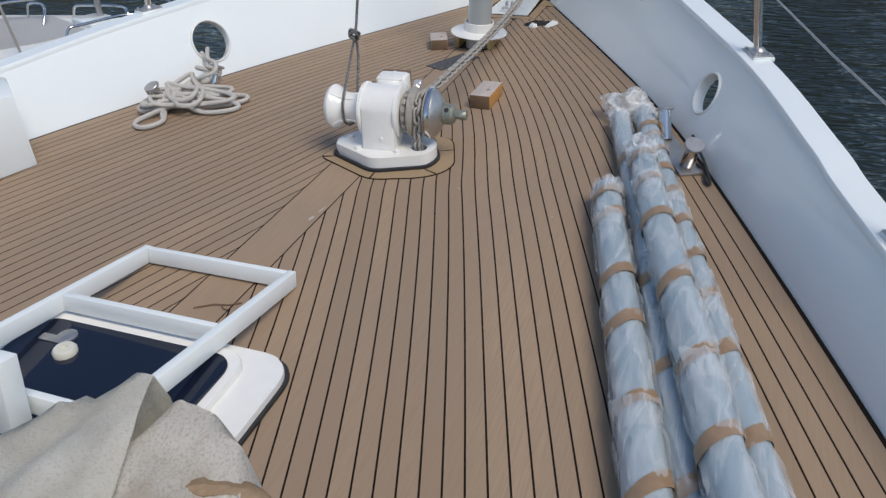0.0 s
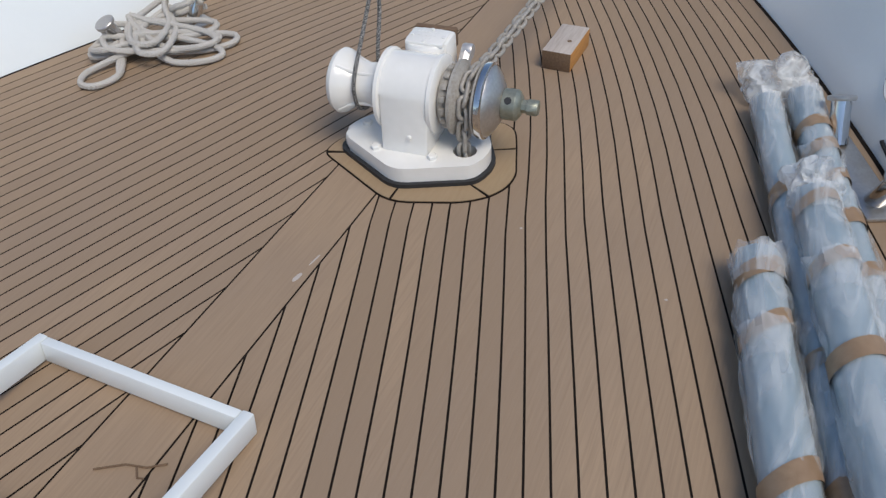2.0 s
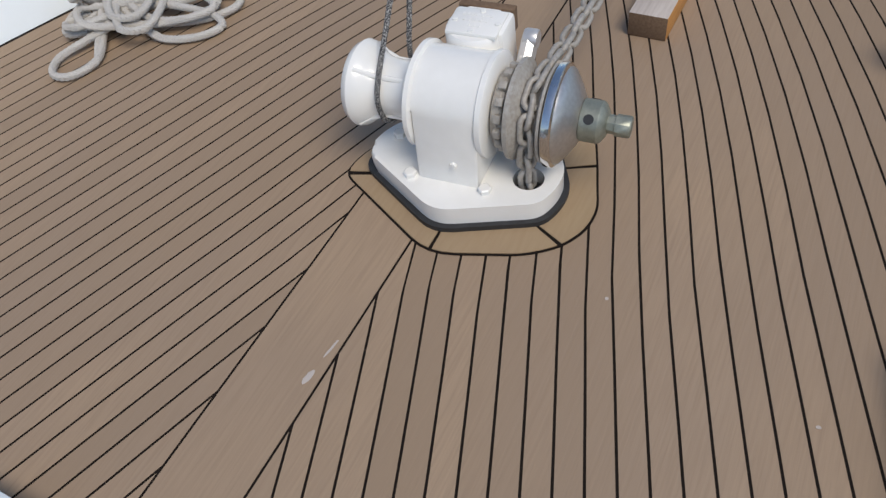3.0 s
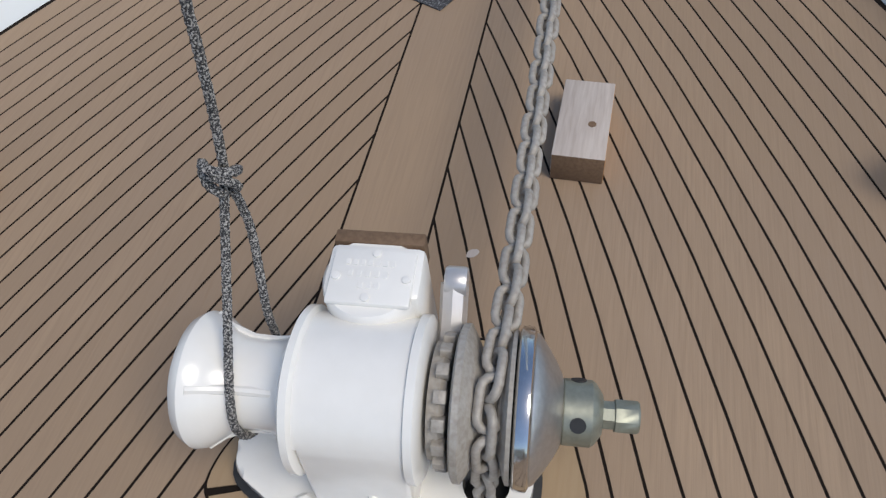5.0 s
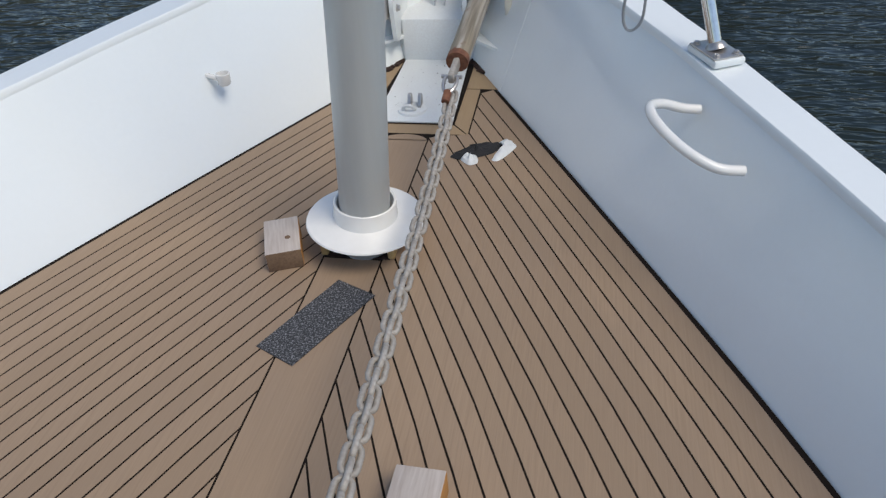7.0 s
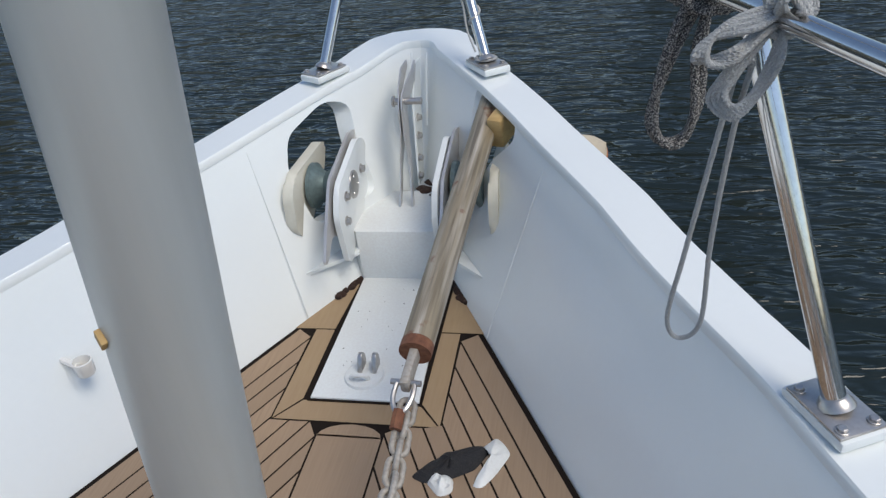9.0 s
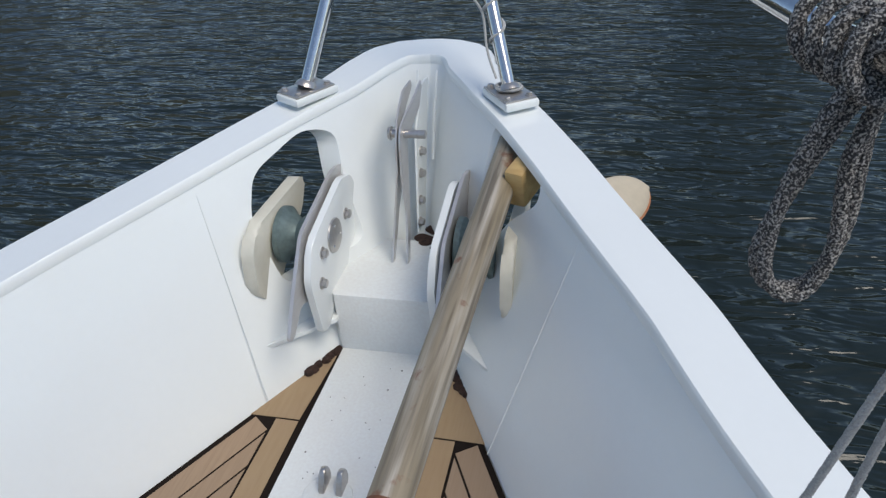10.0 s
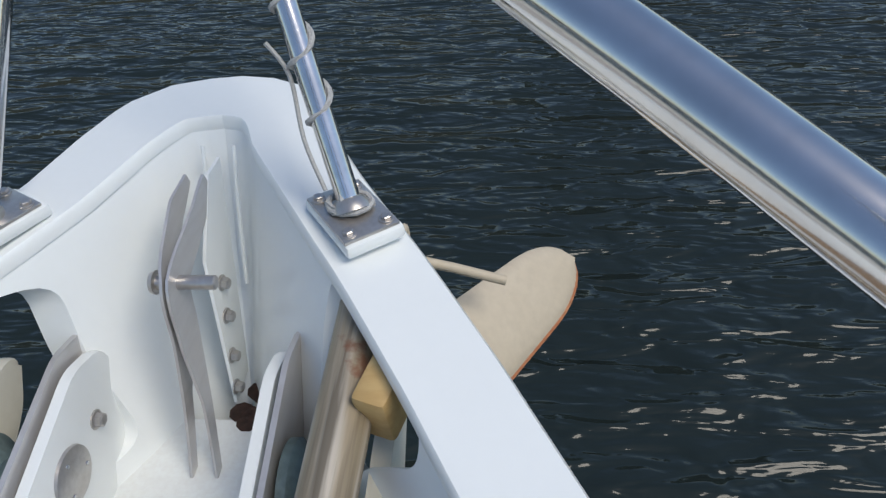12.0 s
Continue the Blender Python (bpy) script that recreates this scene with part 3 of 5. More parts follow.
def build_windlass():
    coam = thing("teak_margin", "teak margin boards let into the deck round the windlass foot", "margin board", kind="structure", at=(0.12, 2.95, 0))
    outer = [(-0.148, 2.86), (-0.14, 2.93), (-0.09, 3.02), (-0.085, 3.17), (0.31, 3.17), (0.352, 3.06), (0.372, 3.0), (0.392, 2.945), (0.388, 2.885), (0.358, 2.83), (0.30, 2.785), (0.123, 2.722)]
    bm = bmesh.new()
    add_prism(bm, rounded(outer, 0.055), "z", 0.0005, 0.0022)
    part("seam", bm, CAULK, coam, smooth=0)
    cx, cy = 0.12, 2.95
    cuts = [(-0.148, 2.86), (0.123, 2.722), (0.358, 2.83), (0.352, 3.06), (-0.088, 3.1)]
    inset = [(cx + (x - cx) * 0.982, cy + (y - cy) * 0.978) for x, y in dense(rounded(outer, 0.055))]
    groups = [[] for _c in cuts]
    angles = [math.atan2(y - cy, x - cx) for x, y in cuts]
    order = sorted(range(5), key=lambda i: angles[i])
    for x, y in inset:
        a = math.atan2(y - cy, x - cx)
        g = order[-1]
        for i in order:
            if angles[i] <= a:
                g = i
        groups[g].append((a, x, y))
    for j, i in enumerate(order):
        a0, a1 = angles[i], angles[order[(j + 1) % 5]]
        span = (a1 - a0) % (2 * math.pi)
        pts = sorted(((a - a0) % (2 * math.pi), x, y) for a, x, y in groups[i])
        pts = [(x, y) for a, x, y in pts if 0.012 < a < span - 0.012]
        if len(pts) >= 2:
            poly = pts + [(cx + (x - cx) * 0.45, cy + (y - cy) * 0.45) for x, y in pts[::-1]]
            plank_polygon(poly, TEAK_NEW, 0.0042, 0.001, owner=coam)
    w = thing("anchor_windlass", "white enamelled anchor windlass with bare metal chain wheel", "windlass", at=(0.12, 2.985, 0))
    foot = [(-0.098, 2.892), (-0.088, 2.965), (-0.03, 3.05), (-0.02, 3.12), (0.24, 3.12), (0.265, 3.05), (0.312, 2.972), (0.314, 2.925), (0.298, 2.872), (0.112, 2.785)]
    bm = bmesh.new()
    big = [(cx + (x - cx) * 1.06, 2.95 + (y - 2.95) * 1.08) for x, y in rounded(foot, 0.04)]
    add_prism(bm, big, "z", 0.004, 0.016)
    part("gasket", bm, RUBBER_AND_SHADE, w, "black rubber gasket")
    bm = bmesh.new()
    add_prism(bm, rounded(foot, 0.04, 6), "z", 0.016, 0.058, 0.011)
    base = part("base", bm, WHITE_GLOSS, w)
    hb = bmesh.new()
    add_lathe(hb, [(-0.02, 0.030), (0.2, 0.034)], (0.253, 2.927, 0.02), (0, 0, 1), 24)
    cut(base, [mesh_object("cutter", hb, WHITE_GLOSS, 0)])
    base.location = (-0.0, 0, 0)
    # a black disc paints the darkness down the chain pipe
    bm = bmesh.new()
    add_lathe(bm, [(0.0, 0.029), (0.003, 0.029), (0.003, 0)], (0.253, 2.927, 0.022), (0, 0, 1), 20)
    part("chain_pipe", bm, RUBBER_AND_SHADE, w, "black disc painting the dark inside the chain pipe")
    # gear case: a round body that runs down into the foot
    bm = bmesh.new()
    arc = [(AX_Y + 0.098 * math.cos(q), AX_Z + 0.098 * math.sin(q)) for q in np.linspace(math.radians(168), math.radians(-8), 26)]
    add_prism(bm, [(AX_Y - 0.107, 0.055)] + arc + [(AX_Y + 0.107, 0.055)], "x", 0.035, 0.166, 0.008)
    part("gear_case", bm, WHITE_GLOSS, w)
    bm = bmesh.new()
    add_lathe(bm, [(0.0, 0.097), (0.004, 0.105), (0.013, 0.105), (0.017, 0.098)], (0.018, AX_Y, AX_Z), (1, 0, 0), 48)
    part("flange", bm, WHITE_GLOSS, w)
    bm = bmesh.new()
    add_lathe(bm, [(0.0, 0.094), (0.004, 0.103), (0.014, 0.103), (0.018, 0.096)], (0.160, AX_Y, AX_Z), (1, 0, 0), 48)
    part("flange", bm, WHITE_GLOSS, w)
    # square housing behind the round case, with a round boss under its lid
    top = Matrix.Translation((0.040, 3.046, 0.224)) @ Matrix.Rotation(radians(3), 4, "X")
    bm = bmesh.new()
    add_box(bm, (0.0, 0.022, -0.13), (0.122, 0.098, 0.056), 0.010, top)
    part("housing", bm, WHITE_GLOSS, w)
    bm = bmesh.new()
    add_lathe(bm, [(-0.10, 0.064), (0.036, 0.0625), (0.048, 0.0605), (0.053, 0.056), (0.053, 0)], top @ Vector((0.058, 0.052, 0)), top.to_3x3() @ Vector((0, 0, 1)), 48)
    part("boss", bm, WHITE_GLOSS, w)
    bm = bmesh.new()
    add_box(bm, (0.008, 0.010, 0.050), (0.112, 0.088, 0.060), 0.0035, top)
    lid = part("lid", bm, WHITE_GLOSS, w, "painted cover plate with raised worn lettering")
    bm = bmesh.new()
    for k, (a, b) in enumerate(((0.03, 0.095), (0.035, 0.09), (0.05, 0.08))):
        for j in range(7 - 2 * k):
            x0 = a + (b - a) * j / (7 - 2 * k)
            add_box(bm, (x0 - 0.004, 0.063 - 0.016 * k, 0.0595), (x0 + 0.0015, 0.071 - 0.016 * k, 0.0608), 0, top)
    part("raised_marks", bm, WHITE_GLOSS, lid)
    for x, y in ((0.017, 0.046), (0.104, 0.046), (0.062, 0.081), (0.058, 0.018)):
        bm = bmesh.new()
        add_lathe(bm, [(0, 0.0055), (0.003, 0.0055), (0.0035, 0.003), (0.0035, 0)], top @ Vector((x, y, 0.0590)), top.to_3x3() @ Vector((0, 0, 1)), 12)
        part("screw", bm, WHITE_GLOSS, lid)
    bm = bmesh.new()
    add_box(bm, (0.042, 3.142, 0.235), (0.158, 3.162, 0.285), 0.003)
    part("backing_block", bm, PINE_END, w, "dark wooden packing behind the housing")
    # warping drum
    bm = bmesh.new()
    prof = [(-0.134, 0.0), (-0.134, 0.045), (-0.130, 0.064), (-0.121, 0.080), (-0.108, 0.087), (-0.095, 0.084), (-0.083, 0.075), (-0.070, 0.065), (-0.055, 0.059), (-0.03, 0.057), (-0.005, 0.061), (0.010, 0.072), (0.018, 0.088), (0.022, 0.092)]
    add_lathe(bm, prof, (0, AX_Y, AX_Z), (1, 0, 0), 48)
    part("warping_drum", bm, WHITE_GLOSS, w)
    for q in range(4):
        bm = bmesh.new()
        a = radians(35 + 90 * q)
        add_tube(bm, [(x, AX_Y + math.cos(a) * r, AX_Z + math.sin(a) * r) for x, r in ((-0.10, 0.083), (-0.08, 0.068), (-0.05, 0.057), (-0.02, 0.056), (0.0, 0.058))], 0.006, 8)
        part("drum_rib", bm, WHITE_GLOSS, w)
    # chain wheel with clutch
    bm = bmesh.new()
    add_lathe(bm, [(0.184, 0.05), (0.184, 0.072), (0.198, 0.075), (0.205, 0.07), (0.205, 0.05)], (0, AX_Y, AX_Z), (1, 0, 0), 32)
    ratchet = part("ratchet", bm, GALV, w, "weathered grey ratchet wheel")
    for k in range(16):
        a = 2 * math.pi * k / 16
        bm = bmesh.new()
        add_box(bm, (0.192, -0.008, 0.068), (0.207, 0.008, 0.084), 0.002, Matrix.Translation((0, AX_Y, AX_Z)) @ Matrix.Rotation(a, 4, "X"))
        part("tooth", bm, GALV, ratchet)
    bm = bmesh.new()
    add_lathe(bm, [(0.212, 0.03), (0.212, 0.090), (0.215, 0.096), (0.223, 0.096), (0.229, 0.086), (0.240, 0.064), (0.254, 0.056), (0.266, 0.064), (0.273, 0.086), (0.276, 0.092), (0.281, 0.092), (0.281, 0.05)], (0, AX_Y, AX_Z), (1, 0, 0), 40)
    part("chain_wheel", bm, GALV, w, "weathered chain wheel")
    bm = bmesh.new()
    add_lathe(bm, [(0.283, 0.05), (0.283, 0.093), (0.286, 0.0975), (0.294, 0.0985), (0.300, 0.0975), (0.303, 0.092), (0.303, 0.05)], (0, AX_Y, AX_Z), (1, 0, 0), 56)
    part("clutch_rim", bm, STEEL, w, "polished steel clutch rim")
    bm = bmesh.new()
    add_lathe(bm, [(0.303, 0.06), (0.303, 0.091), (0.308, 0.088), (0.318, 0.074), (0.328, 0.058), (0.335, 0.045), (0.338, 0.036)], (0, AX_Y, AX_Z), (1, 0, 0), 56)
    part("clutch_cone", bm, STEEL_DULL, w, "dull metal clutch cone")
    bm = bmesh.new()
    add_lathe(bm, [(0.336, 0.03), (0.336, 0.037), (0.339, 0.0395), (0.371, 0.0395), (0.376, 0.036), (0.384, 0.024), (0.386, 0)], (0, AX_Y, AX_Z), (1, 0, 0), 32)
    collar = part("clutch_nut", bm, GREEN_MET, w, "greenish bronze clutch nut", 30)
    # sockets are not bored: flush black discs paint their inner shade
    for dy, dz in ((-0.029, 0.027), (0.03, 0.026)):
        bm = bmesh.new()
        d = Vector((0, dy, dz)).normalized()
        add_lathe(bm, [(0.037, 0.0095), (0.0398, 0.0095), (0.0398, 0)], (0.355, AX_Y, AX_Z), d, 16)
        part("lever_socket", bm, RUBBER_AND_SHADE, collar, "black disc painting the shaded lever socket")
    bm = bmesh.new()
    add_lathe(bm, [(0.380, 0.0), (0.380, 0.0175), (0.398, 0.0175), (0.399, 0.0205), (0.424, 0.0205), (0.427, 0.018), (0.427, 0)], (0, AX_Y, AX_Z), (1, 0, 0), 8)
    part("shaft", bm, GREEN_MET, w)
    # pawl
    bm = bmesh.new()
    add_tube(bm, [(0.196, 3.04, 0.178), (0.196, 3.09, 0.215), (0.196, 3.12, 0.240)], 0.018, 8)
    add_lathe(bm, [(-0.014, 0), (-0.014, 0.018), (-0.010, 0.02), (0.010, 0.02), (0.014, 0.018), (0.014, 0)], (0.198, 3.122, 0.241), (1, 0, 0), 18)
    part("pawl", bm, STEEL_SATIN, w, "polished pawl lever")
    for x, y in ((0.027, 2.857), (0.187, 2.866), (-0.05, 2.955)):
        bm = bmesh.new()
        add_bolt(bm, (x, y, 0.056), (0, 0, 1), 0.0125, 0.014)
        part("bolt", bm, WHITE_GLOSS, w, smooth=25)
    bm = bmesh.new()
    add_lathe(bm, [(0, 0.007), (0.006, 0.006), (0.007, 0)], (0.115, AX_Y - 0.103, 0.105), (0, -1, 0.1), 8)
    part("grease_nipple", bm, WHITE_GLOSS, w)

    # the upper works stand slightly askew on the foot
    pivot = Vector((0.33, 2.985, 0)) - Vector(w.location)
    turn = Matrix.Translation(pivot) @ Matrix.Rotation(radians(4.0), 4, "Z") @ Matrix.Translation(-pivot)
    for o in w.children_recursive:
        if o.name.split(".")[0] not in ("base", "gasket", "chain_pipe", "bolt"):
            o.data.transform(turn)

build_windlass()

# ---- chain ----
def link_mesh():
    bm = bmesh.new()
    pts = []
    a, r = 0.0155, 0.0142
    for q in np.linspace(-math.pi / 2, math.pi / 2, 7):
        pts.append((a + r * math.cos(q), r * math.sin(q), 0))
    for q in np.linspace(math.pi / 2, 3 * math.pi / 2, 7):
        pts.append((-a + r * math.cos(q), r * math.sin(q), 0))
    add_tube(bm, pts, 0.0060, 7, closed=True)
    me = bpy.data.meshes.new("link")
    bmesh.ops.recalc_face_normals(bm, faces=bm.faces)
    bm.to_mesh(me)
    bm.free()
    me.materials.append(GALV)
    me.shade_smooth()
    return me

def build_chain():
    me = link_mesh()
    c = thing("anchor_chain", "galvanised steel anchor chain stretched from the windlass to the anchor", "chain", at=(0.25, 3.0, 0))
    wrap = [(0.258, AX_Y + 0.071 * math.cos(q), AX_Z + 0.071 * math.sin(q)) for q in np.linspace(radians(195), radians(70), 9)]
    down = [(0.253, 2.927, 0.03), (0.254, 2.917, 0.09)]
    run = [(0.257, 3.12, 0.238), (0.25, 3.35, 0.226), (0.235, 3.75, 0.205), (0.217, 4.2, 0.192), (0.202, 4.6, 0.198), (0.193, 4.86, 0.226)]
    line = even(spline(down + wrap + run, 8), 0.0325)
    for i, p in enumerate(line):
        d = (line[min(i + 1, len(line) - 1)] - line[max(i - 1, 0)]).normalized()
        u = d.cross(Vector((1, 0.1, 0.2))).normalized()
        twist = (math.pi / 2) * (i % 2) + 0.6 + 0.12 * math.sin(i * 1.7)
        u = Matrix.Rotation(twist, 3, d) @ u
        m = Matrix((d, u, d.cross(u))).transposed().to_4x4()
        ob = new("link", me)
        ob.parent = c
        ob.matrix_basis = Matrix.Translation(p - Vector(c.location)) @ m

build_chain()

# ---- mast with collar ----
def build_mast():
    m = thing("mast", "satin grey aluminium mast tube standing through a white deck collar", "mast", at=(0.025, 4.445, 0))
    bm = bmesh.new()
    add_tube(bm, [(0.022, 4.43, -0.02), (0.086, 4.437, 0.75), (0.160, 4.452, 1.6), (0.293, 4.478, 3.2)], 0.0645, 40)
    part("tube", bm, ANODISED, m)
    bm = bmesh.new()
    add_lathe(bm, [(0.0, 0.072), (0.0, 0.150), (0.004, 0.156), (0.008, 0.154), (0.014, 0.098), (0.018, 0.084), (0.062, 0.081), (0.064, 0.078), (0.062, 0.074), (0.0, 0.072)], (0.027, 4.445, 0.072), (0.07, 0.0, 1), 56)
    part("collar", bm, WHITE_GLOSS, m, "white painted flanged collar")
    bm = bmesh.new()
    add_box(bm, (-0.009, -0.0035, -0.009), (0.009, 0.0035, 0.009), 0.001, Matrix.Translation((0.049, 4.3845, 0.788)) @ Matrix.Rotation(radians(-40), 4, "Z") @ Matrix.Rotation(0.7, 4, "Y"))
    part("paint_chip", bm, OCHRE, m)
    s = thing("mast_socket", "dark open deck slot with bare wooden sides below the mast", "slot", at=(0.02, 4.47, 0))
    # no hole is cut: a flat dark sheet paints the slot's shade
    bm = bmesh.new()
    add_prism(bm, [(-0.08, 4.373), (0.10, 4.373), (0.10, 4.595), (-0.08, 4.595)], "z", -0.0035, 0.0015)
    part("opening", bm, DIRT_AND_SHADE, s)
    for x in (-0.086, 0.094):
        bm = bmesh.new()
        add_box(bm, (x, 4.376, 0.0), (x + 0.018, 4.59, 0.052), 0.003)
        part("side_board", bm, OCHRE, s)

build_mast()

# ---- loose timber ----
def wood_block(label, size, m):
    """A sawn offcut with a pale weathered top and a dark end."""
    lx, ly, lz = size
    bm = bmesh.new()
    add_box(bm, (-lx / 2, -ly / 2, 0), (lx / 2, ly / 2, lz), 0.0025)
    for f in bm.faces:
        n = f.normal
        f.material_index = 1 if n.y < -0.6 or n.y > 0.6 else (2 if n.x > 0.6 else 0)
    ob = single("wood_block", bm, [PINE, PINE_END, PINE_FRESH], label, "wood block", "loose wood blocks")
    ob.matrix_world = m
    kb = bmesh.new()
    add_lathe(kb, [(0, 0.0075), (0.0006, 0.0075), (0.0006, 0)], (0.016 * lx / 0.1, -0.015, lz), (0, 0, 1), 12)
    k = mesh_object("knot", kb, PINE_END, 0)
    k.parent = ob
    return ob

wood_block("sawn pine block with pale top lying on the deck", (0.094, 0.20, 0.062), pose(0.318, 3.615, 0.001, 0, 0, -1.5))
wood_block("grey weathered wood block lying on the deck beside the mast collar", (0.092, 0.155, 0.056), pose(-0.187, 4.380, 0.001, 0, 0, 22))

bm = bmesh.new()
add_prism(bm, [(-0.01, 4.279), (0.097, 4.231), (-0.03, 3.981), (-0.133, 4.031)], "z", 0.001, 0.0035)
single("grip_pad", bm, GRIT, "dark grey gritty anti-slip pad lying across the centre board", "grip pad", smooth=0)

def cloth_scrap():
    t = thing("glove", "crumpled black and white work glove lying on the deck", "glove", at=(0.26, 4.93, 0))

    def patch(name, outline, mat, h, seed, label=""):
        bm = bmesh.new()
        c = sum((Vector((*p, 0)) for p in outline), Vector()) / len(outline)
        ring = rounded(outline, 0.012, 3)
        rows = []
        for k, s in enumerate((1.0, 0.8, 0.55, 0.3)):
            rows.append([bm.verts.new((c.x + (x - c.x) * s, c.y + (y - c.y) * s, 0.001 + h * (1 - s * s) ** 0.5 * (0.75 + 0.8 * noise.noise((x * 40 + seed, y * 40, k))) if s < 1 else 0.001)) for x, y in ring])
        mid = bm.verts.new((c.x, c.y, 0.001 + h))
        n = len(ring)
        for A, B in zip(rows, rows[1:]):
            for j in range(n):
                bm.faces.new((A[j], A[(j + 1) % n], B[(j + 1) % n], B[j]))
        for j in range(n):
            bm.faces.new((rows[-1][j], rows[-1][(j + 1) % n], mid))
        part(name, bm, mat, t, label, 60)

    patch("palm", [(0.165, 4.895), (0.20, 4.88), (0.25, 4.895), (0.30, 4.925), (0.33, 4.985), (0.30, 4.995), (0.235, 4.965), (0.20, 4.94)], CLOTH_BLACK, 0.024, 1, "black palm")
    patch("cuff", [(0.20, 4.885), (0.235, 4.848), (0.262, 4.862), (0.258, 4.90), (0.225, 4.91)], DUSTY, 0.022, 5, "white cuff")
    patch("finger", [(0.305, 4.985), (0.335, 5.02), (0.352, 5.005), (0.372, 4.975), (0.345, 4.915), (0.32, 4.878), (0.298, 4.882), (0.325, 4.94), (0.335, 4.975)], DUSTY, 0.02, 9, "white fingers")

cloth_scrap()

# ---- bow plate, stem fittings and rollers ----
def build_bow_fittings():
    p = thing("bow_plate", "dusty white steel plate with scattered dirt leading to the bow step", "deck plate", at=(0.012, 5.3, 0))
    bm = bmesh.new()
    add_prism(bm, [(-0.128, 5.11), (0.142, 5.11), (0.122, 5.64), (-0.128, 5.64)], "z", -0.004, 0.007, 0.002)
    part("plate", bm, DUSTY, p)
    bm = bmesh.new()
    add_prism(bm, [(-0.135, 5.103), (0.149, 5.103), (0.149, 5.60), (-0.135, 5.60)], "z", -0.003, 0.002)
    part("seam", bm, CAULK, p, smooth=0)
    rnd = random.Random(4)
    bm = bmesh.new()
    for _ in range(26):
        x, y, r = rnd.uniform(-0.11, 0.1), rnd.uniform(5.2, 5.6), rnd.uniform(0.0008, 0.0024)
        add_lathe(bm, [(0, r), (0.0012, r * 0.6), (0.0012, 0)], (x, y, 0.007), (0, 0, 1), 6)
    tagged(part("specks", bm, DIRT_AND_SHADE, p), kind="stuff")
    s = thing("bow_step", "dusty white steel step closing the deck inside the bow", "step", at=(0, 5.7, 0))
    bm = bmesh.new()
    outline = [(-0.128, 5.615), (0.118, 5.618)] + [(cap_x(y) * 0.0 + wall_point(1, y, 0.165).x + 0.012, wall_point(1, y, 0.165).y) for y in (5.80, 5.9, 5.98, 6.03)] + [(wall_point(-1, y, 0.165).x - 0.012, wall_point(-1, y, 0.165).y) for y in (6.03, 5.98, 5.9, 5.80)]
    add_prism(bm, outline, "z", 0.0, 0.168, 0.003)
    part("body", bm, DUSTY, s)
    for sx in (-1, 1):
        bm = bmesh.new()
        a, b = wall_point(sx, 5.60, 0.105), wall_point(sx, 5.86, 0.105)
        add_prism(bm, [(0.125 * sx, 5.60), (a.x + 0.01 * sx, a.y), (b.x + 0.01 * sx, b.y), (0.125 * sx, 5.80)], "z", 0.098, 0.108)
        part("shelf", bm, WHITE, s)
    bm = bmesh.new()
    for a in range(9):
        x, y = 0.035 + rnd.uniform(-0.02, 0.03), 5.895 + rnd.uniform(-0.035, 0.03)
        add_lathe(bm, [(0, 0.02), (0.004, 0.014), (0.005, 0)], (x, y, 0.168), (0, 0, 1), 9)
    tagged(part("dirt", bm, DIRT_AND_SHADE, s, "dark rust dirt in the corner"), kind="stuff")
    bm = bmesh.new()
    add_tube(bm, [(0.05, 5.83, 0.170), (0.058, 5.845, 0.17), (0.05, 5.855, 0.17), (0.066, 5.868, 0.17), (0.078, 5.86, 0.17)], 0.0025, 6)
    part("crack", bm, DIRT_AND_SHADE, s)
    for sx in (-1, 1):
        bm = bmesh.new()
        for k in range(14):
            t = k / 13
            v = Vector((0.132 * sx, 5.63, 0.001)).lerp(Vector((0.19 * sx, 5.52, 0.001)), t)
            add_lathe(bm, [(0, 0.013 + rnd.uniform(-0.004, 0.006)), (0.008, 0.008), (0.010, 0)], v + Vector((rnd.uniform(-.008, .008), rnd.uniform(-.01, .012), 0)), (0, 0, 1), 8)
        single("rust_dirt", bm, DIRT_AND_SHADE, "crumbled dark rust lying in the deck corner", "dirt", kind="stuff")
    # pad eye
    e = thing("pad_eye", "white painted pad eye with two lugs bolted to the bow plate", "pad eye", at=(-0.012, 5.19, 0.007))
    bm = bmesh.new()
    add_lathe(bm, [(0, 0.05), (0.008, 0.048), (0.011, 0.042), (0.011, 0)], (-0.012, 5.19, 0.007), (0, 0, 1), 32)
    part("base", bm, DUSTY, e)
    for x in (-0.028, 0.008):
        bm = bmesh.new()
        add_prism(bm, rounded([(5.185, 0.015), (5.235, 0.015), (5.23, 0.055), (5.21, 0.062)], 0.012), "x", x, x + 0.011, 0.002)
        part("lug", bm, STEEL_DULL, e)
    bm = bmesh.new()
    add_tube(bm, spline([(-0.04, 5.17, 0.018), (-0.03, 5.16, 0.036), (-0.006, 5.158, 0.038), (0.004, 5.17, 0.018)], 5), 0.006, 8)
    part("eye", bm, DUSTY, e)
    # roller cheeks, both sides
    for sx, label in ((-1, "bow roller with cream plastic cheek, verdigris bronze wheel and steel guide"), (1, "bow roller with cream plastic cheek under the anchor shank")):
        r = thing("bow_roller", label, "bow roller", "bow rollers", at=(0.2 * sx, 5.65, 0.11))
        bm = bmesh.new()
        plate = rounded([(5.545, 0.105), (5.60, 0.10), (5.632, 0.150), (5.80, 0.165), (5.86, 0.24), (5.845, 0.36), (5.775, 0.385), (5.565, 0.335), (5.525, 0.26)], 0.022)
        add_prism(bm, plate, "x", -0.150 if sx < 0 else 0.122, -0.134 if sx < 0 else 0.138, 0.003)
        part("inner_cheek", bm, WHITE, r)
        bm = bmesh.new()
